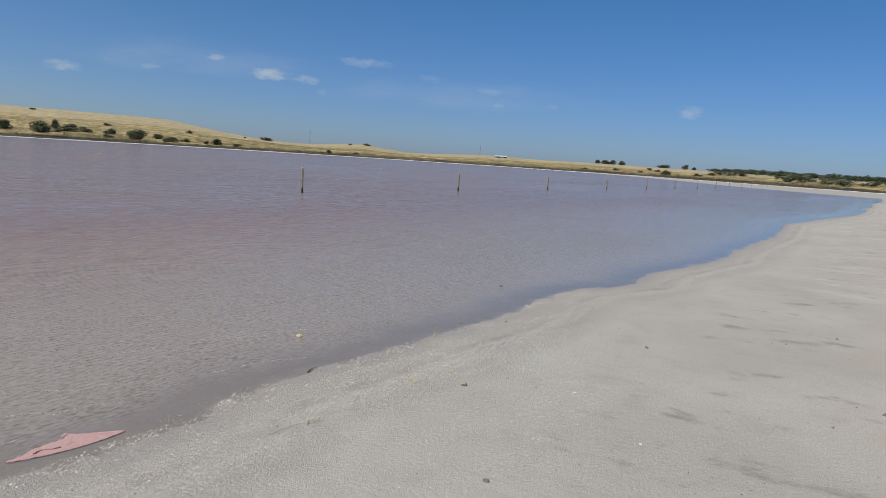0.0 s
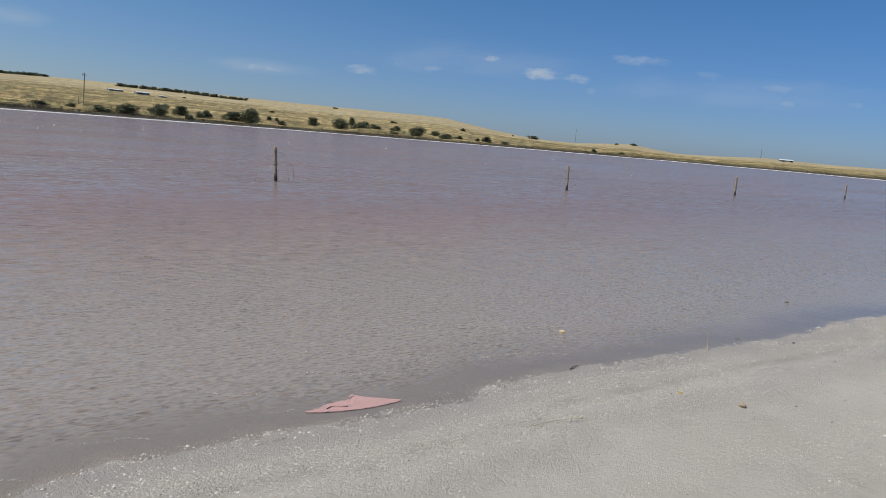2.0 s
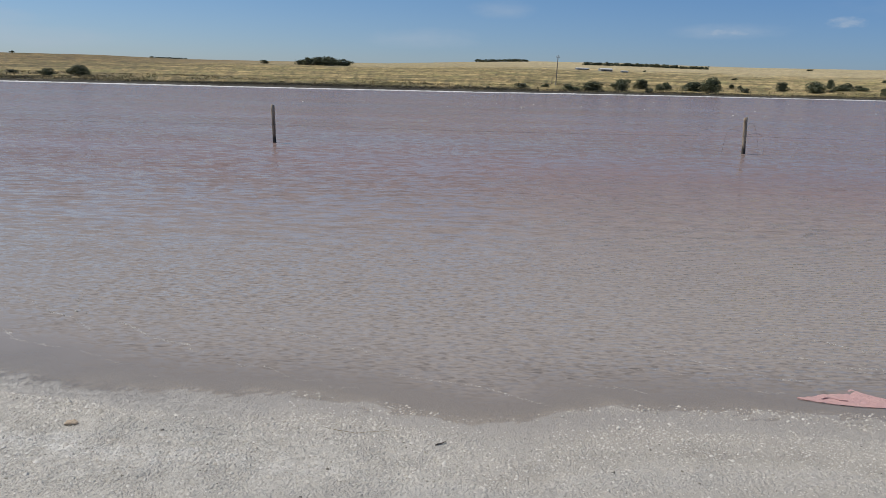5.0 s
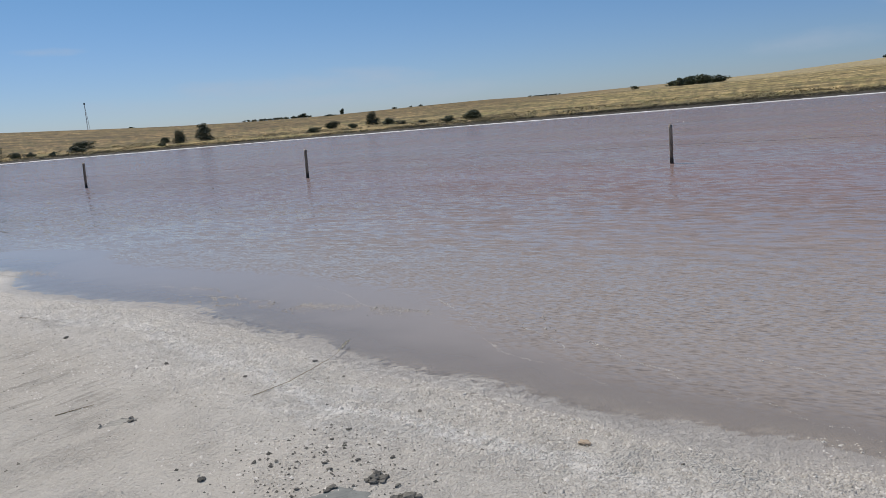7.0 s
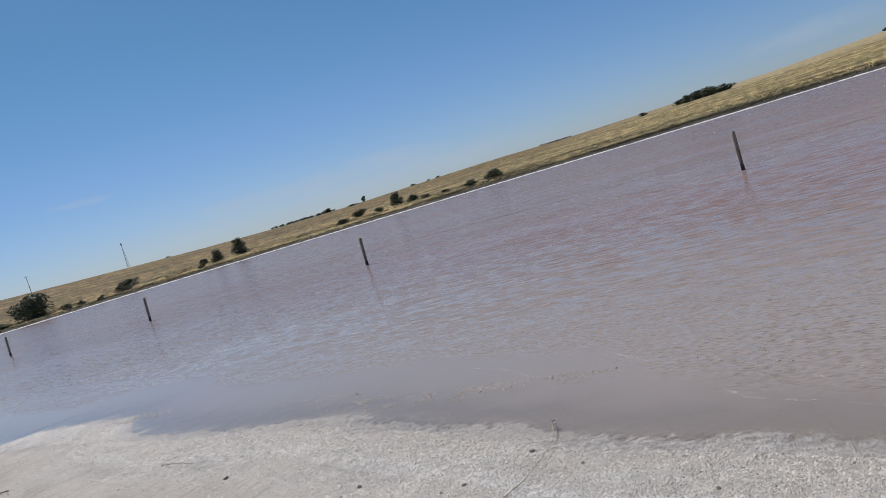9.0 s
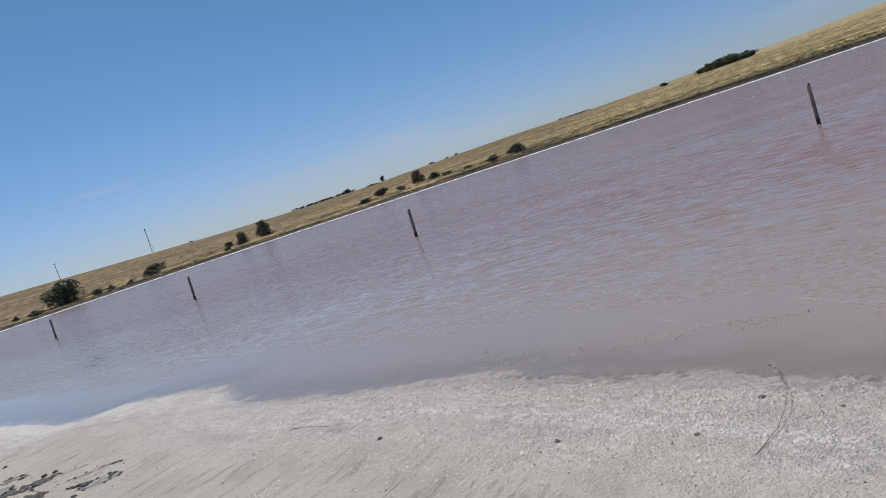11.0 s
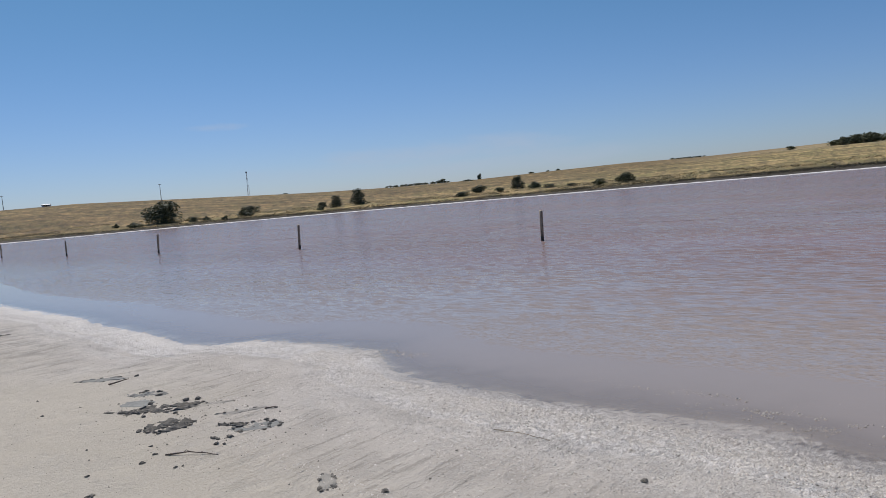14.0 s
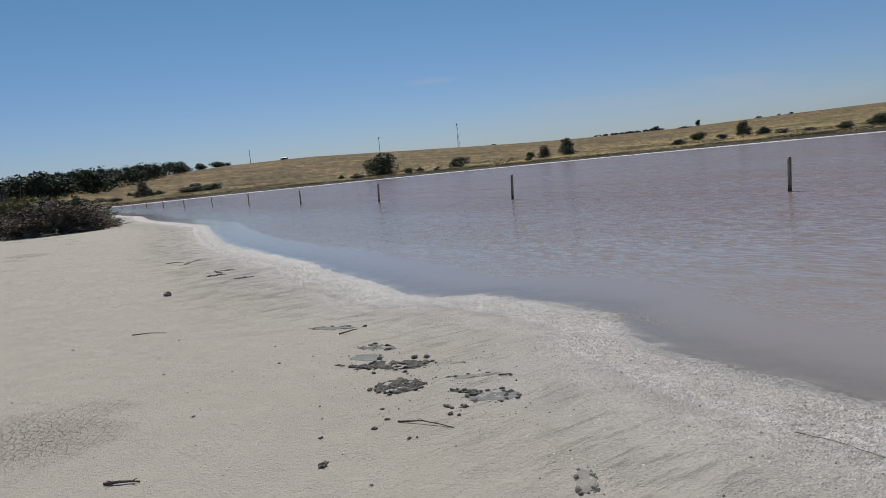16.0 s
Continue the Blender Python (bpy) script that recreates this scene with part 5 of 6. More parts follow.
# coarse grains thrown up along the eastern waterline
n = 22000
x = gen.uniform(9.0, 19.0, n)
b = np.abs(gen.normal(0.0, 0.34, n)) - 0.1
y = np.interp(x, SHORE_X, SHORE_Y) - b
keep = grain(x * 0.8, y * 2.0, 0.3, 3) + 0.35 * gen.normal(size=n) > 0.22
grains("coarse_salt_grains", x[keep], y[keep], np.exp(gen.normal(math.log(0.0052), 0.36, keep.sum())), MAT_SALT, "coarse tan and white salt grains at the water's edge", "salt grains", 0.3, 12, -0.002)
# the whitest, coarsest crust rims the sheltered western shallows
MAT_RIM = plain_material("white_salt_crust", (0.66, 0.64, 0.60), (0.54, 0.515, 0.465), 6.0, 0.6, 0.001)
x = -14 + 16 * gen.random(42000) ** 0.8
b = np.abs(gen.normal(0.16, 0.17, len(x)))
y = np.interp(x, SHORE_X, SHORE_Y) - b
keep = grain(x, y, 0.35, 3) + 0.3 * gen.normal(size=len(x)) - 0.9 * np.clip((x + 2) / 3, 0, 1) > -0.1
grains("salt_rim", x[keep], y[keep], np.exp(gen.normal(math.log(0.0056), 0.4, keep.sum())), MAT_RIM, "crisp white salt crystals rimming the sheltered shallows", "salt crust", 0.15, 9, -0.002)
# small drifts of grains standing out of the shallows
pts = []
for cx, cy, sx, sy, k in ((4.4, 2.68, .5, .05, 700), (13.05, 1.40, .2, .05, 700), (14.9, 1.25, .6, .12, 400), (-0.3, 3.3, .45, .07, 500), (-1.6, 3.3, .5, .07, 350),
                          (3.2, 3.1, .35, .05, 260), (4.1, 2.85, .35, .05, 320), (5.1, 2.8, .3, .04, 260), (5.9, 2.78, .25, .05, 220), (-.3, 3.1, .2, .05, 300), (6.9, 2.9, .35, .12, 160)):
    pts.append(np.stack([gen.normal(cx, sx, k), gen.normal(cy, sy, k)], 1))
for (x0, y0), (x1, y1), k in (((3.73, 2.86), (4.85, 2.79), 260), ((4.85, 2.79), (5.47, 2.92), 420), ((5.47, 2.92), (6.30, 2.87), 420)):
    f = gen.random(k)
    pts.append(np.stack([x0 + (x1 - x0) * f + gen.normal(0, .03, k), y0 + (y1 - y0) * f + gen.normal(0, .035, k)], 1))
pts = np.concatenate(pts)
pts = pts[grain(pts[:, 0], pts[:, 1], 0.2, 2) > -0.25]
MAT_LUMPS = plain_material("wet_salt_lumps", (0.37, 0.34, 0.30), (0.27, 0.248, 0.215), 30.0, 0.6, 0.001)
grains("salt_drift", pts[:, 0], pts[:, 1], np.exp(gen.normal(math.log(0.0046), 0.38, len(pts))), MAT_LUMPS, "drifts of coarse salt grains in the shallows", "salt grains", 0.5, 3, -0.001)
n = 6500
x, b = gen.uniform(-9, 19, n), 0.3 + 6.5 * gen.random(n) ** 1.3
y = np.interp(x, SHORE_X, SHORE_Y) - b
grains("mud_crumbs", x, y, np.exp(gen.normal(math.log(0.0036), 0.5, n)), MAT_CLOD, "scattered dark mud crumbs on the sand", "crumbs", 0.3, 4)
x = np.concatenate([gen.normal(7.05, .26, 460), gen.normal(0.1, .7, 420), gen.normal(7.4, .2, 60)])
y = np.concatenate([gen.normal(.42, .24, 460), gen.normal(.85, .35, 420), gen.normal(.3, .15, 60)])
grains("mud_spatter", x, y, np.exp(gen.normal(math.log(0.0046), 0.55, len(x))), MAT_MUD_DARK, "dark mud spatter thrown round the footprints", "crumbs", 0.3, 5)

# thin lines of bubbles that the last wavelets left on the shallows
MAT_FOAM = plain_material("salt_foam", (0.56, 0.53, 0.48), (0.48, 0.45, 0.40), 40.0, 0.5, 0.001)
px, py = [], []
for line in (((7.64, 2.52), (8.31, 2.09), (8.73, 1.84), (9.16, 1.63), (9.42, 1.52)), ((6.11, 3.29), (7.18, 2.21), (8.35, 1.65)), ((9.59, 1.78), (10.41, 1.42)), ((10.56, 1.72), (10.97, 1.55)),
             ((6.9, 2.9), (7.6, 2.35)), ((8.6, 2.5), (9.6, 2.0)), ((11.01, 1.92), (11.37, 1.75), (11.76, 1.57)), ((11.1, 2.27), (11.58, 1.92), (11.97, 1.71)),
             ((11.82, 2.26), (12.26, 1.99), (12.77, 1.82)), ((12.02, 2.66), (12.59, 2.25), (13.3, 1.98), (14.12, 1.71)), ((12.96, 2.89), (13.78, 2.59), (14.75, 2.29)), ((4.6, 3.5), (5.6, 2.95))):
    for (x0, y0), (x1, y1) in zip(line, line[1:]):
        k = int(math.hypot(x1 - x0, y1 - y0) * 300)
        f = gen.random(k)
        wave = 0.03 * np.sin(f * 7 + x0 * 5)
        ax, ay = x0 + (x1 - x0) * f + gen.normal(0, .006, k), y0 + (y1 - y0) * f + wave + gen.normal(0, .006, k)
        hold = grain(ax, ay, 0.25, 2) + 0.25 * gen.normal(size=k) > -0.2
        px.append(ax[hold])
        py.append(ay[hold])
px, py = np.concatenate(px), np.concatenate(py)
grains("salt_foam", px, py, np.exp(gen.normal(math.log(0.0022), 0.35, len(px))), MAT_FOAM, "thin broken lines of white salt foam on the shallows", "foam", 0.35, 6, 0.0)


# small white wave caps far out, and glints added as the same pale flecks
n = 260
a, r = np.radians(gen.uniform(-10, 62, n)), gen.uniform(48, 118, n)
fx, fy = EYE[0] + r * np.sin(a), EYE[1] + r * np.cos(a)
near, far, _ = shores(fx, fy)
hold = (near > 20) & (far > 4)
grains("foam_flecks", fx[hold], fy[hold], np.exp(gen.normal(math.log(0.036), 0.35, hold.sum())), MAT_FOAM, "tiny white flecks for wave caps and glints on the far water", "foam", 0.25, 14, 0.0)


def lump_mesh(name, seed, rad, flat, mat, rough=0.6, cut=2, pieces=4):
    """A broken lump: a few rough masses stuck together."""
    bm = bmesh.new()
    gen = random.Random(seed)
    for k in range(pieces):
        r = rad * (1.0 if k == 0 else gen.uniform(0.35, 0.7))
        off = Vector((0, 0, 0)) if k == 0 else Vector((gen.uniform(-1, 1), gen.uniform(-0.8, 0.8), gen.uniform(-0.3, 0.3) * flat)) * rad * 0.85
        made = bmesh.ops.create_icosphere(bm, subdivisions=cut, radius=1.0)["verts"]
        for v in made:
            d = v.co.normalized()
            q = 1 + rough * noise.noise(d * 1.7 + Vector((seed * 3.1, k, 0))) + rough * 0.8 * noise.noise(d * 4.2 + Vector((0, seed * 1.7, k)))
            v.co = Vector((d.x, d.y * 0.75, d.z * flat)) * r * q + off
    me = bpy.data.meshes.new(name)
    bm.to_mesh(me)
    bm.free()
    me.materials.append(mat)
    return me


def lump(name, x, y, rad, mat, label, category, flat=0.6, group="", turn=0.0, water=False):
    ob = new(name, lump_mesh(name, x * 7 + y, rad * 0.8, flat, mat, *((0.3, 3, 1) if name in ('shell', 'sponge', 'fallen_leaf', 'stone') else ())))
    z = max(z_at(x, y), -0.004 if water else -1)
    ob.matrix_world = pose(x, y, z + rad * flat * 0.45, 0, 0, turn or (x * 131 % 360))
    return tagged(ob, label, category, group)


lump("sponge", 14.54, 2.16, 0.034, MAT_SPONGE, "pale yellow sponge lump awash in the shallows", "sponge", 0.55, water=True)
lump("stone", 14.3, 0.345, 0.032, MAT_STONE, "small tan stone on the sand", "stone", 0.7)
lump("stone", 8.11, 1.08, 0.04, MAT_STONE, "flat tan stone near the waterline", "stone", 0.35)
lump("stone", -6.72, 0.39, 0.085, MAT_CLOD, "grey-brown stone on the open beach", "stone", 0.6)
lump("shell", 14.7, -0.35, 0.016, MAT_SHELL, "small white shell on the sand", "shell", 0.4)
lump("shell", 14.05, -1.0, 0.012, MAT_SHELL, "small white shell fragment on the sand", "shell", 0.4)
for x, y, rad in [(16.43, 1.06, .026), (16.04, 1.38, .028), (18.27, 2.05, .05), (6.07, 1.63, .03), (5.82, 1.24, .022), (5.05, 1.26, .03), (3.62, 1.44, .035), (13.08, -0.49, .03),
                  (3.41, .59, .05), (2.46, .64, .035), (2.59, .47, .06), (-0.4, -.69, .022), (.98, -.33, .05), (.95, -.31, .03), (-1.36, -.15, .018),
                  (-1.28, .23, .025), (-1.75, -.62, .018), (-3.16, -.2, .02), (-3.7, -1.15, .02), (1.38, -.24, .018)]:
    lump("mud_clod", x, y, rad * 0.72, MAT_CLOD, "small dark dried mud clod on the pale sand", "mud clod", 0.45, "mud clods on the beach", water=True)
for x, y, rad in [(7.37, .45, .05), (7.5, .43, .022), (7.6, .36, .055), (7.6, .31, .04), (7.34, .64, .022), (7.52, .22, .02), (6.64, .14, .035), (6.96, .81, .022), (7.07, .48, .02),
                  (7.13, .44, .025), (7.05, .66, .018), (6.84, .41, .018), (7.11, .24, .02), (6.95, .69, .02), (7.2, .56, .022), (7.0, .57, .018), (6.75, .6, .014), (7.3, .02, .014),
                  (.83, .6, .035), (.88, .63, .025), (.61, .26, .026), (.69, .13, .032), (.59, -.18, .025), (.66, 1.14, .03), (.77, 1.13, .045), (.8, 1.07, .035), (.63, .92, .045),
                  (.42, .33, .022), (.98, .21, .022), (1.0, .25, .018), (-2.26, 1.16, .03), (-2.12, 1.28, .035), (-1.98, 1.4, .04), (-.5, 1.12, .06), (-.44, 1.2, .05), (-.25, 1.0, .04),
                  (-.2, .86, .035), (-.62, .8, .05), (-.34, .66, .035), (-.7, .9, .045), (-1.2, 1.12, .035), (-1.05, 1.16, .04), (-.92, 1.1, .04), (.47, 1.37, .025), (.0, .45, .04), (.2, .5, .03)]:
    lump("mud_clod", x, y, rad * 0.7, MAT_CLOD if x > 5 else MAT_MUD_DARK, "dark wet mud clod thrown up beside footprints", "mud clod", 0.5, "wet clods by the footprints")


def mud_patch(name, x, y, long, wide, turn, rough, mat, label, grooves=5, lumps=8, seed=0, ragged=1.0, power=2.0, bend=0.0):
    """A trodden patch: a low skin of smeared mud with a broken rim and clods."""
    root = tagged(new(name), label, name.replace("_", " "), "trodden mud on the beach")
    root.matrix_world = pose(x, y, 0, 0, 0, turn)
    m = root.matrix_world
    rings, sides, faces = 30, 90, []
    gen = random.Random(seed + int(x * 100))
    flat, skins = [], []
    for i in range(rings + 1):
        q = i / rings
        for s in range(sides):
            a = 2 * math.pi * s / sides
            ca, sa = math.cos(a), math.sin(a)
            box_r = (abs(ca) ** power + abs(sa) ** power) ** (-1 / power)
            wob = 0.16 * math.sin(2 * a + seed) + 0.42 * noise.noise((ca * 1.9 + seed, sa * 1.9, 3.3)) + 0.22 * noise.noise((ca * 6, sa * 6, seed)) + 0.12 * noise.noise((ca * 15, sa * 15, seed))
            wob = box_r * (1 + wob * ragged)
            u, v = q * wob * ca * long / 2, q * wob * sa * wide / 2
            v += bend * (u / long) ** 2 * long
            w = m @ Vector((u, v, 0))
            drag = math.sin(v / wide * grooves * 9 + 1.5 * noise.noise((u * 9, v * 30, seed))) + 0.5 * math.sin(v / wide * grooves * 23 + seed)
            skin = 0.0045 + 0.0009 * drag * (1 - rough) + 0.003 * noise.noise((w.x * 9 + seed, w.y * 9, 0.5))
            skin += rough * (0.05 * (noise.noise((w.x * 13, w.y * 13, seed)) - 0.08) + 0.03 * abs(noise.noise((w.x * 42, w.y * 42, seed))))
            skin += 0.016 * math.exp(-((q - 0.93) / 0.06) ** 2) * max(0, noise.noise((ca * 2.5, sa * 2.5, seed)) + 0.1 + 0.5 * noise.noise((w.x * 60, w.y * 60, seed)))
            skin -= 0.011 * max(0.0, (q - 0.72) / 0.28) ** 1.5 * (1 + 0.9 * noise.noise((w.x * 30, w.y * 30, seed + 5)))
            if i == rings:
                skin = -0.012
            flat.append((u, v, w.x, w.y))
            skins.append(skin)
    flat = np.array(flat)
    # the tread has pressed the crust flat under the smear
    level = ground_z(flat[:, 2], flat[:, 3])
    level = level.reshape(rings + 1, sides)
    hold = np.clip(1.6 - 1.6 * np.linspace(0, 1, rings + 1), 0, 1)[:, None] * 0.8
    level = (1 - hold) * level + hold * (level.mean() - 0.002)
    verts = [(u, v, h + k) for (u, v, _, _), h, k in zip(flat, level.ravel(), skins)]
    for i in range(rings):
        for s in range(sides):
            s2 = (s + 1) % sides
            faces.append((i * sides + s, i * sides + s2, (i + 1) * sides + s2, (i + 1) * sides + s) if i else (s, s2, sides + s2, sides + s))
    part("mud_skin", poly_mesh("mud_skin", [(verts, faces)], mat), root)
    for k in range(lumps):
        a, q = gen.uniform(0, 6.28), gen.uniform(0.75, 1.08) if rough < 0.6 else gen.uniform(0.25, 1.1)
        u, v = q * math.cos(a) * long / 2, q * math.sin(a) * wide / 2
        w = m @ Vector((u, v, 0))
        rad = gen.uniform(0.006, 0.018) if rough < 0.6 else gen.uniform(0.006, 0.022)
        ob = part("clod", lump_mesh("clod", k + seed, rad, 0.42, MAT_CLOD, 0.6, 1, 3), root, "dark broken clod")
        ob.location = (u, v, z_at(w.x, w.y) + rad * 0.4)
    return root


SMOOTH, CHURNED = "grey-green smeared mud footprint in pale sand", "dark churned mud footprint with broken clods"
mud_patch("mud_footprint", 7.02, -.14, .37, .15, -39, 0, MAT_MUD, SMOOTH, 2, 12, 1, 0.3, 3.2)
mud_patch("mud_footprint", 7.31, .21, .34, .23, 50, 0.0, MAT_MUD, SMOOTH, 3, 14, 2, 0.4, 2.6, -0.35)
mud_patch("mud_footprint", 7.36, -.05, .26, .085, -58, 0.05, MAT_MUD, SMOOTH, 2, 8, 3, 0.5, 2.4, 0.15)
mud_patch("mud_footprint", 7.67, .08, .2, .055, 78, 0.05, MAT_SILT, SMOOTH, 2, 5, 4, 0.8)
mud_patch("mud_footprint", 7.6, .35, .13, .09, 40, 0.3, MAT_CLOD, CHURNED, 2, 14, 18)
mud_patch("mud_footprint", 7.39, .44, .1, .05, 40, 0.3, MAT_CLOD, CHURNED, 2, 9, 19)
mud_patch("mud_footprint", 5.66, .43, .22, .08, 45, 0.0, MAT_SILT, SMOOTH, 2, 3, 5)
mud_patch("mud_footprint", 7.27, -.26, .24, .1, 25, 0.6, MAT_MUD_DARK, CHURNED, 2, 16, 6)
mud_patch("mud_footprint", -2.2, 1.12, .5, .17, 42, 0.2, MAT_MUD, SMOOTH, 3, 10, 7)
mud_patch("mud_footprint", -1.07, 1.06, .34, .2, 30, 0.45, MAT_MUD, SMOOTH, 4, 14, 8)
mud_patch("mud_footprint", -.42, .90, .62, .26, 52, 0.62, MAT_MUD_DARK, CHURNED, 4, 44, 9)
mud_patch("mud_footprint", -.84, .84, .34, .22, 40, 0.03, MAT_MUD, SMOOTH, 3, 5, 10, 0.5)
mud_patch("mud_footprint", -.62, .66, .36, .09, 25, 0.7, MAT_MUD_DARK, CHURNED, 2, 12, 20)
mud_patch("mud_footprint", .08, .64, .42, .25, 55, 0.62, MAT_MUD_DARK, CHURNED, 4, 38, 11)
mud_patch("mud_footprint", -.15, 1.23, .26, .08, 42, 0.05, MAT_SILT, SMOOTH, 2, 3, 12)
mud_patch("mud_footprint", .27, 1.18, .38, .09, 60, 0.0, MAT_SILT, SMOOTH, 3, 4, 13)
mud_patch("mud_footprint", .74, 1.0, .36, .24, 52, 0.12, MAT_MUD, SMOOTH, 4, 34, 14, 0.7)
mud_patch("mud_footprint", .53, .92, .2, .06, 40, 0.7, MAT_MUD_DARK, CHURNED, 2, 10, 21)
mud_patch("mud_footprint", .74, .70, .13, .07, 50, 0.5, MAT_CLOD, CHURNED, 2, 5, 15)
for x, y, long, wide, turn in ((-11.6, 1.85, 1.05, .14, 144), (-8.98, 1.88, .34, .12, 60), (-8.4, 1.55, .42, .1, 75), (-7.5, 1.82, .34, .09, 80)):
    mud_patch("mud_footprint", x, y, long, wide, turn, 0.65, MAT_MUD_DARK, CHURNED, 2, 7, int(-x * 3))
mud_patch("boot_print", 2.05, .57, .27, .11, -40, 0.1, MAT_SILT, "oval boot print filled with grey mud", 5, 12, 16, 0.3, 2.6)
mud_patch("mud_footprint", 2.36, 0.31, .26, .15, -45, 0.1, MAT_MUD, SMOOTH, 3, 14, 22, 0.5, 2.4)
mud_patch("mud_footprint", 2.13, .5, .1, .1, -40, 0.4, MAT_MUD_DARK, CHURNED, 2, 6, 17, 0.8)


# ---- sticks, stems and straws
def stick(name, pts, rad, mat, label, category, twigs=0, seed=0):
    gen = random.Random(seed)
    line, rr = [], []
    for n in range(len(pts) - 1):
        (x0, y0, h0), (x1, y1, h1) = pts[n], pts[n + 1]
        for k in range(5):
            f = k / 5
            x, y = x0 + (x1 - x0) * f, y0 + (y1 - y0) * f
            line.append((x + gen.uniform(-1, 1) * rad * .5, y + gen.uniform(-1, 1) * rad * .5, max(z_at(x, y), -0.003) + h0 + (h1 - h0) * f + rad * .7))
    x, y, h = pts[-1]
    line.append((x, y, max(z_at(x, y), -0.003) + h + rad * .5))
    rr = [rad * (1 - 0.65 * k / len(line)) * gen.uniform(.85, 1.15) for k in range(len(line))]
    ob = new(name, poly_mesh(name, [tube(line, rr, 7)], mat))
    tagged(ob, label, category)
    for k in range(twigs):
        p = Vector(line[gen.randrange(1, len(line) - 1)])
        d = Vector((gen.uniform(-1, 1), gen.uniform(-1, 1), gen.uniform(-.1, .5))).normalized() * rad * gen.uniform(2, 4.5)
        part("twig", poly_mesh("twig", [tube([p, p + d * .5 + Vector((0, 0, rad * .3)), p + d], [rad * .4, rad * .3, rad * .12], 5)], mat), ob)
    return ob


stick("driftwood_stick", [(.7, .29, .0), (.84, .39, .015), (1.03, .49, .0)], .0062, MAT_TWIG, "dark knobbly driftwood stick with side twigs", "stick", 9, 1)
stick("driftwood_stick", [(.36, -1.34, .0), (.42, -1.26, .008), (.47, -1.17, .0)], .011, MAT_TWIG, "dark broken stick on the sand", "stick", 2, 2)
stick("driftwood_stick", [(-1.82, 1.04, .01), (-1.84, 1.25, .02)], .009, MAT_TWIG, "short dark stick across a footprint", "stick", 0, 3)
stick("twig", [(13.84, 1.42, .004), (13.90, 1.44, .008), (13.96, 1.45, .004)], .005, MAT_TWIG, "small dark twig at the waterline", "twig", 1, 4)
stick("twig", [(-3.95, -.54, .0), (-3.84, -.36, .008), (-3.72, -.22, .0)], .006, MAT_TWIG, "thin dark twig on the sand", "twig", 1, 5)
stick("twig", [(-8.9, 1.69, 0), (-8.6, 1.72, .012), (-8.35, 1.64, 0)], .007, MAT_TWIG, "thin dark twig on the sand", "twig", 2, 6)
stick("twig", [(-12.05, 1.42, 0), (-11.95, 1.6, .014), (-11.85, 1.75, 0)], .008, MAT_TWIG, "thin dark twig on the sand", "twig", 2, 7)
stick("twig", [(.40, 1.31, .0), (.47, 1.37, .01)], .007, MAT_TWIG, "short dark twig on the sand", "twig", 1, 8)
stick("twig", [(9.82, .95, .0), (9.87, .98, .004)], .0035, MAT_TWIG, "short dark twig near the waterline", "twig", 1, 9)
stick("straw", [(5.2, .36, .0), (5.28, .55, .004)], .003, MAT_STEM, "thin dry straw on the sand", "straw", 0, 10)
stick("straw", [(2.4, 1.76, .0), (2.62, 1.78, .004), (2.86, 1.75, .0)], .0025, MAT_STEM, "thin dry straw on the salt crust", "straw", 0, 11)
stick("straw", [(9.3, 1.1, .0), (9.45, 1.05, .003), (9.6, 1.09, 0)], .0015, MAT_STEM, "thin dry straw on the salt crust", "straw", 0, 12)


def seed_stem(pts, label, head, seed):
    ob = stick("grass_stem", pts, .0022, MAT_STEM, label, "grass stem", 0, seed)
    gen = np.random.default_rng(seed)
    (x0, y0, h0), (x1, y1, h1) = pts[-2], pts[-1]
    f = gen.uniform(0.35, 1.05, 80)
    p = np.stack([x0 + (x1 - x0) * f, y0 + (y1 - y0) * f, np.maximum(ground_z(x0 + (x1 - x0) * f, y0 + (y1 - y0) * f), 0) + h0 + (h1 - h0) * f + .012], 1)
    v, fc = sprays(p + gen.normal(size=p.shape) * [.007, .007, .005], head, gen, 0.25)
    part("seed_head", mesh_from("seed_head", v, fc, MAT_SEED), ob, "feathery pale seed head")


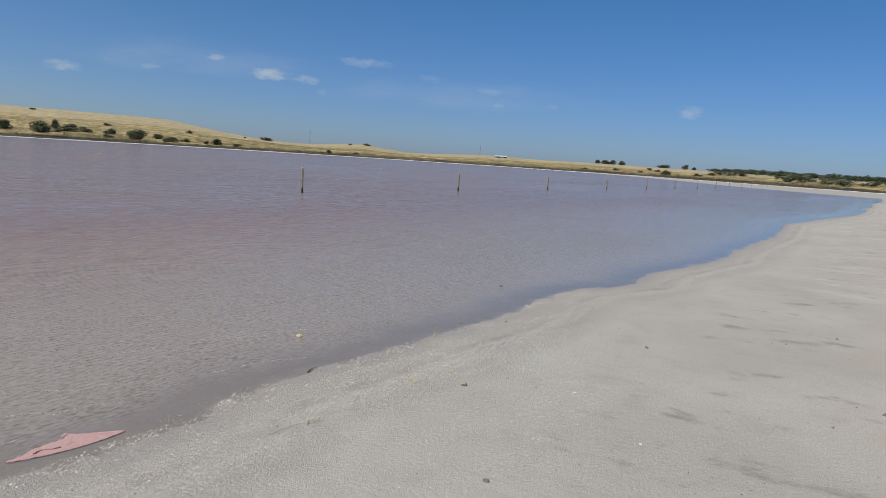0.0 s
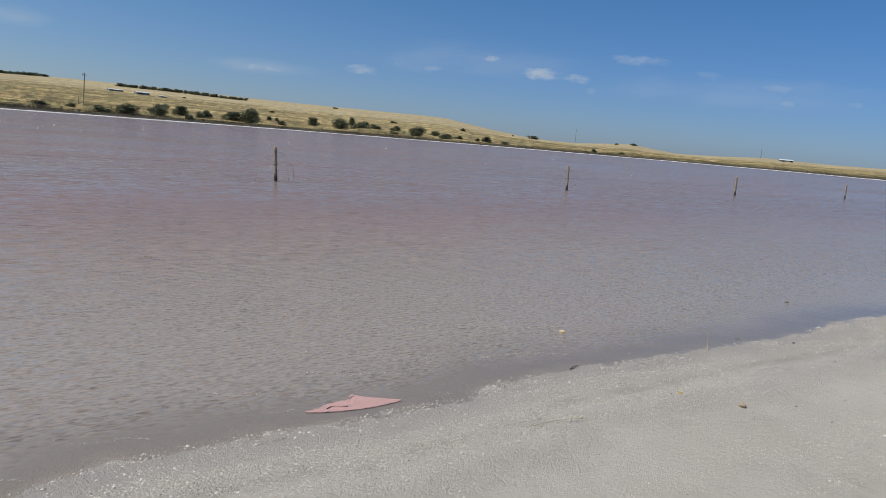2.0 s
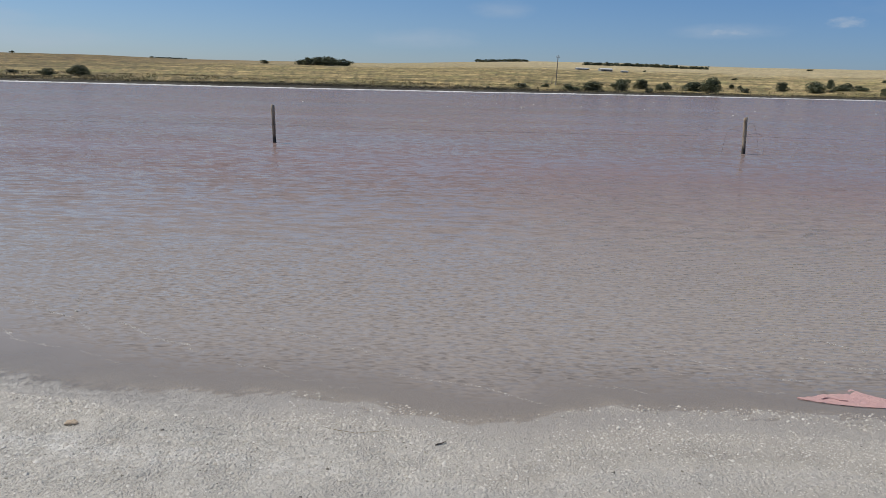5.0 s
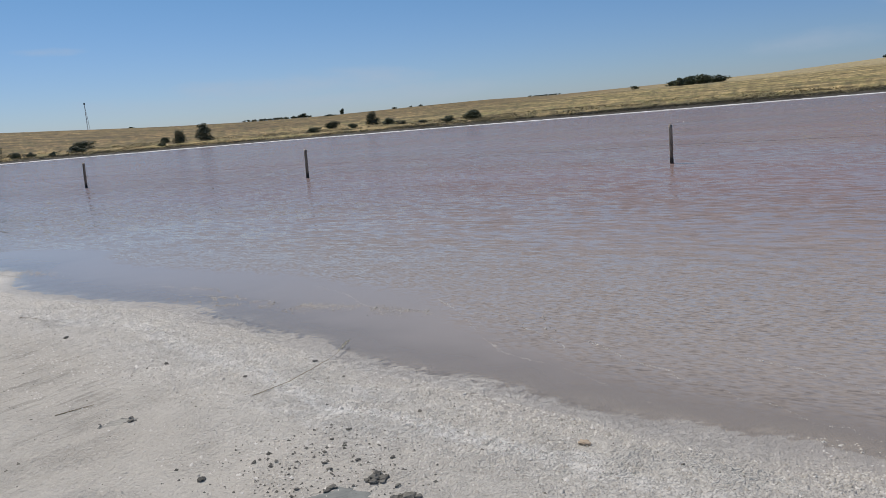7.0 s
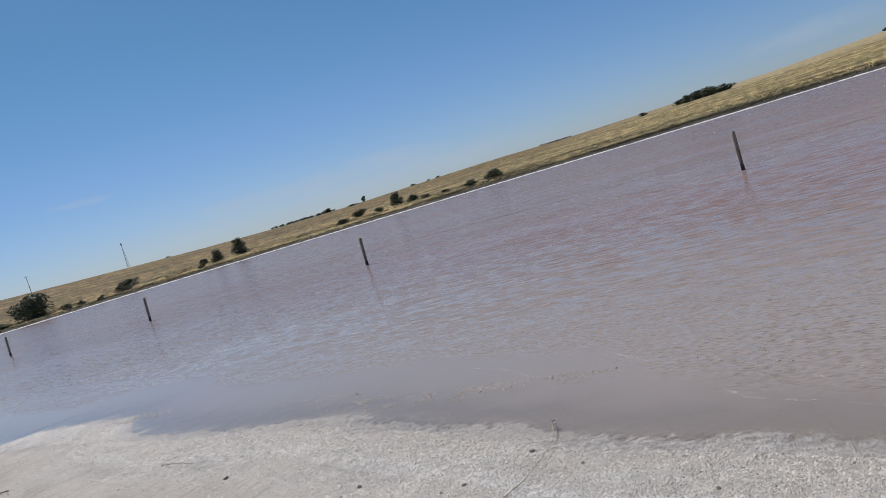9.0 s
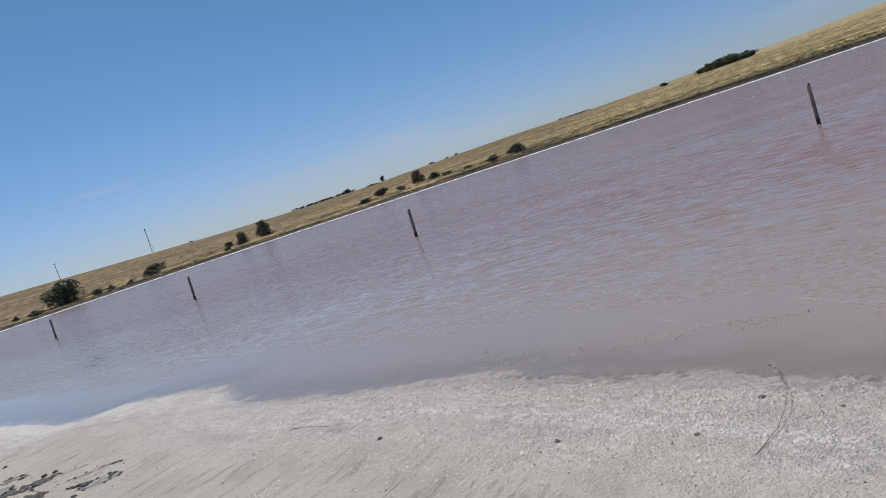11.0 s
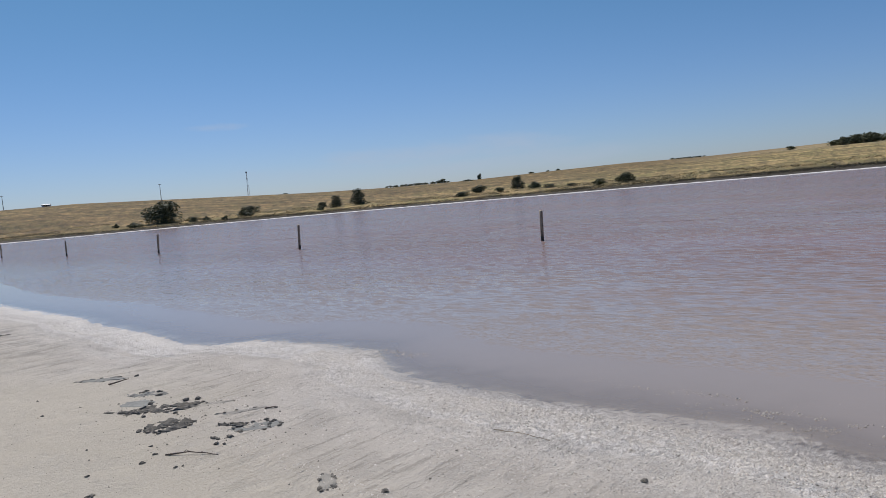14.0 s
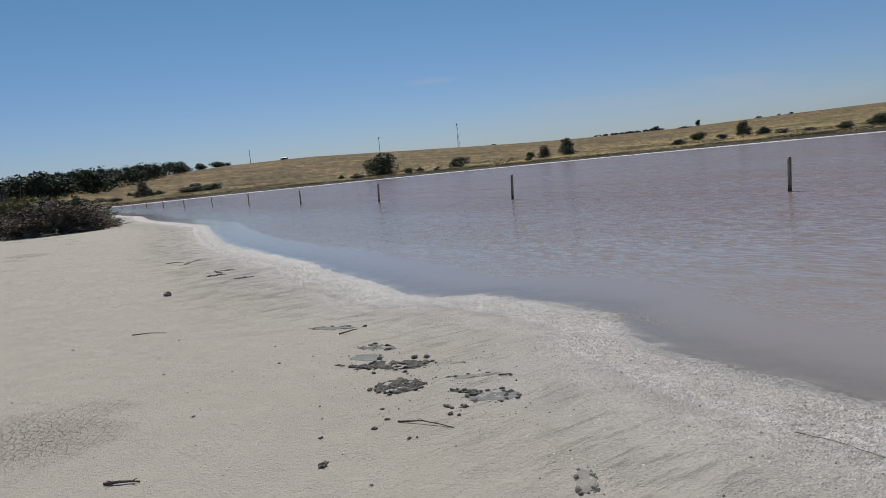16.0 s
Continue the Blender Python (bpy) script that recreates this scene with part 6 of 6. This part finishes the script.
seed_stem([(6.12, 1.0, 0), (6.19, 1.24, .012), (6.21, 1.46, .03), (6.19, 1.68, .03), (6.08, 2.0, .022)], "curved dry grass stem with feathery head at the waterline", .018, 31)
seed_stem([(12.82, .78, 0), (12.97, .74, .01), (13.16, .69, .012)], "pale straw with a feathery seed head on the crust", .012, 32)
ob = stick("drowned_sprig", [(15.38, 1.27, -.01), (15.44, 1.32, .06), (15.5, 1.36, .13)], .004, MAT_STEM, "pale dead sprig standing in the shallows", "sprig", 7, 33)
lump("fallen_leaf", 14.16, .71, .028, MAT_LEAF_YELLOW, "small yellow leaf on the crusted sand", "leaf", 0.12)


# ---- the pink net cloth at the water's edge
def pink_net():
    root = tagged(new("net_cloth"), "pink woven net cloth half sunk at the water's edge", "cloth")
    root.matrix_world = pose(12.08, 1.487, 0, 0, 0, -7.5)
    def at(u, v):
        rise = max(0.0, 1 - abs(u - 0.05) / (0.36 if u < 0.05 else 0.26))
        front = -0.045 * max(0.0, 1 - (u / 0.3) ** 2)
        y = front + (0.01 + 0.22 * rise ** 0.9) * v
        z = 0.0035 + 0.003 * noise.noise((u * 10, v * 2, 1)) + 0.0028 * noise.noise((u * 30, v * 9, 4)) - 0.02 * max(0.0, 0.15 - v) - 0.011 * max(0, v - 0.55)
        return u, y, z
    nu, nv, verts, faces = 70, 18, [], []
    for i in range(nu + 1):
        for j in range(nv + 1):
            verts.append(at(-0.3 + 0.6 * i / nu, j / nv))
    for i in range(nu):
        for j in range(nv):
            a = i * (nv + 1) + j
            faces.append((a, a + nv + 1, a + nv + 2, a + 1))
    part("weave", poly_mesh("weave", [(verts, faces)], MAT_NET), root)
    hem = [(p[0], p[1] - .002, p[2] + .003) for p in (at(-0.295 + 0.59 * k / 40, 0.0) for k in range(41))]
    part("hem", poly_mesh("hem", [tube(hem, [.0016] * 41, 6)], MAT_NET), root, "darker stitched edge")
    fold = []
    for k in range(24):
        a = k / 23
        u, y, z = at(-0.17 + 0.13 * a, 0.42 + 0.12 * math.sin(a * 5))
        fold.append((u, y, z + .002 + .002 * math.sin(a * 9.4)))
    part("fold", poly_mesh("fold", [tube(fold, [.0035] * 24, 7)], MAT_NET), root, "crumpled fold")


pink_net()
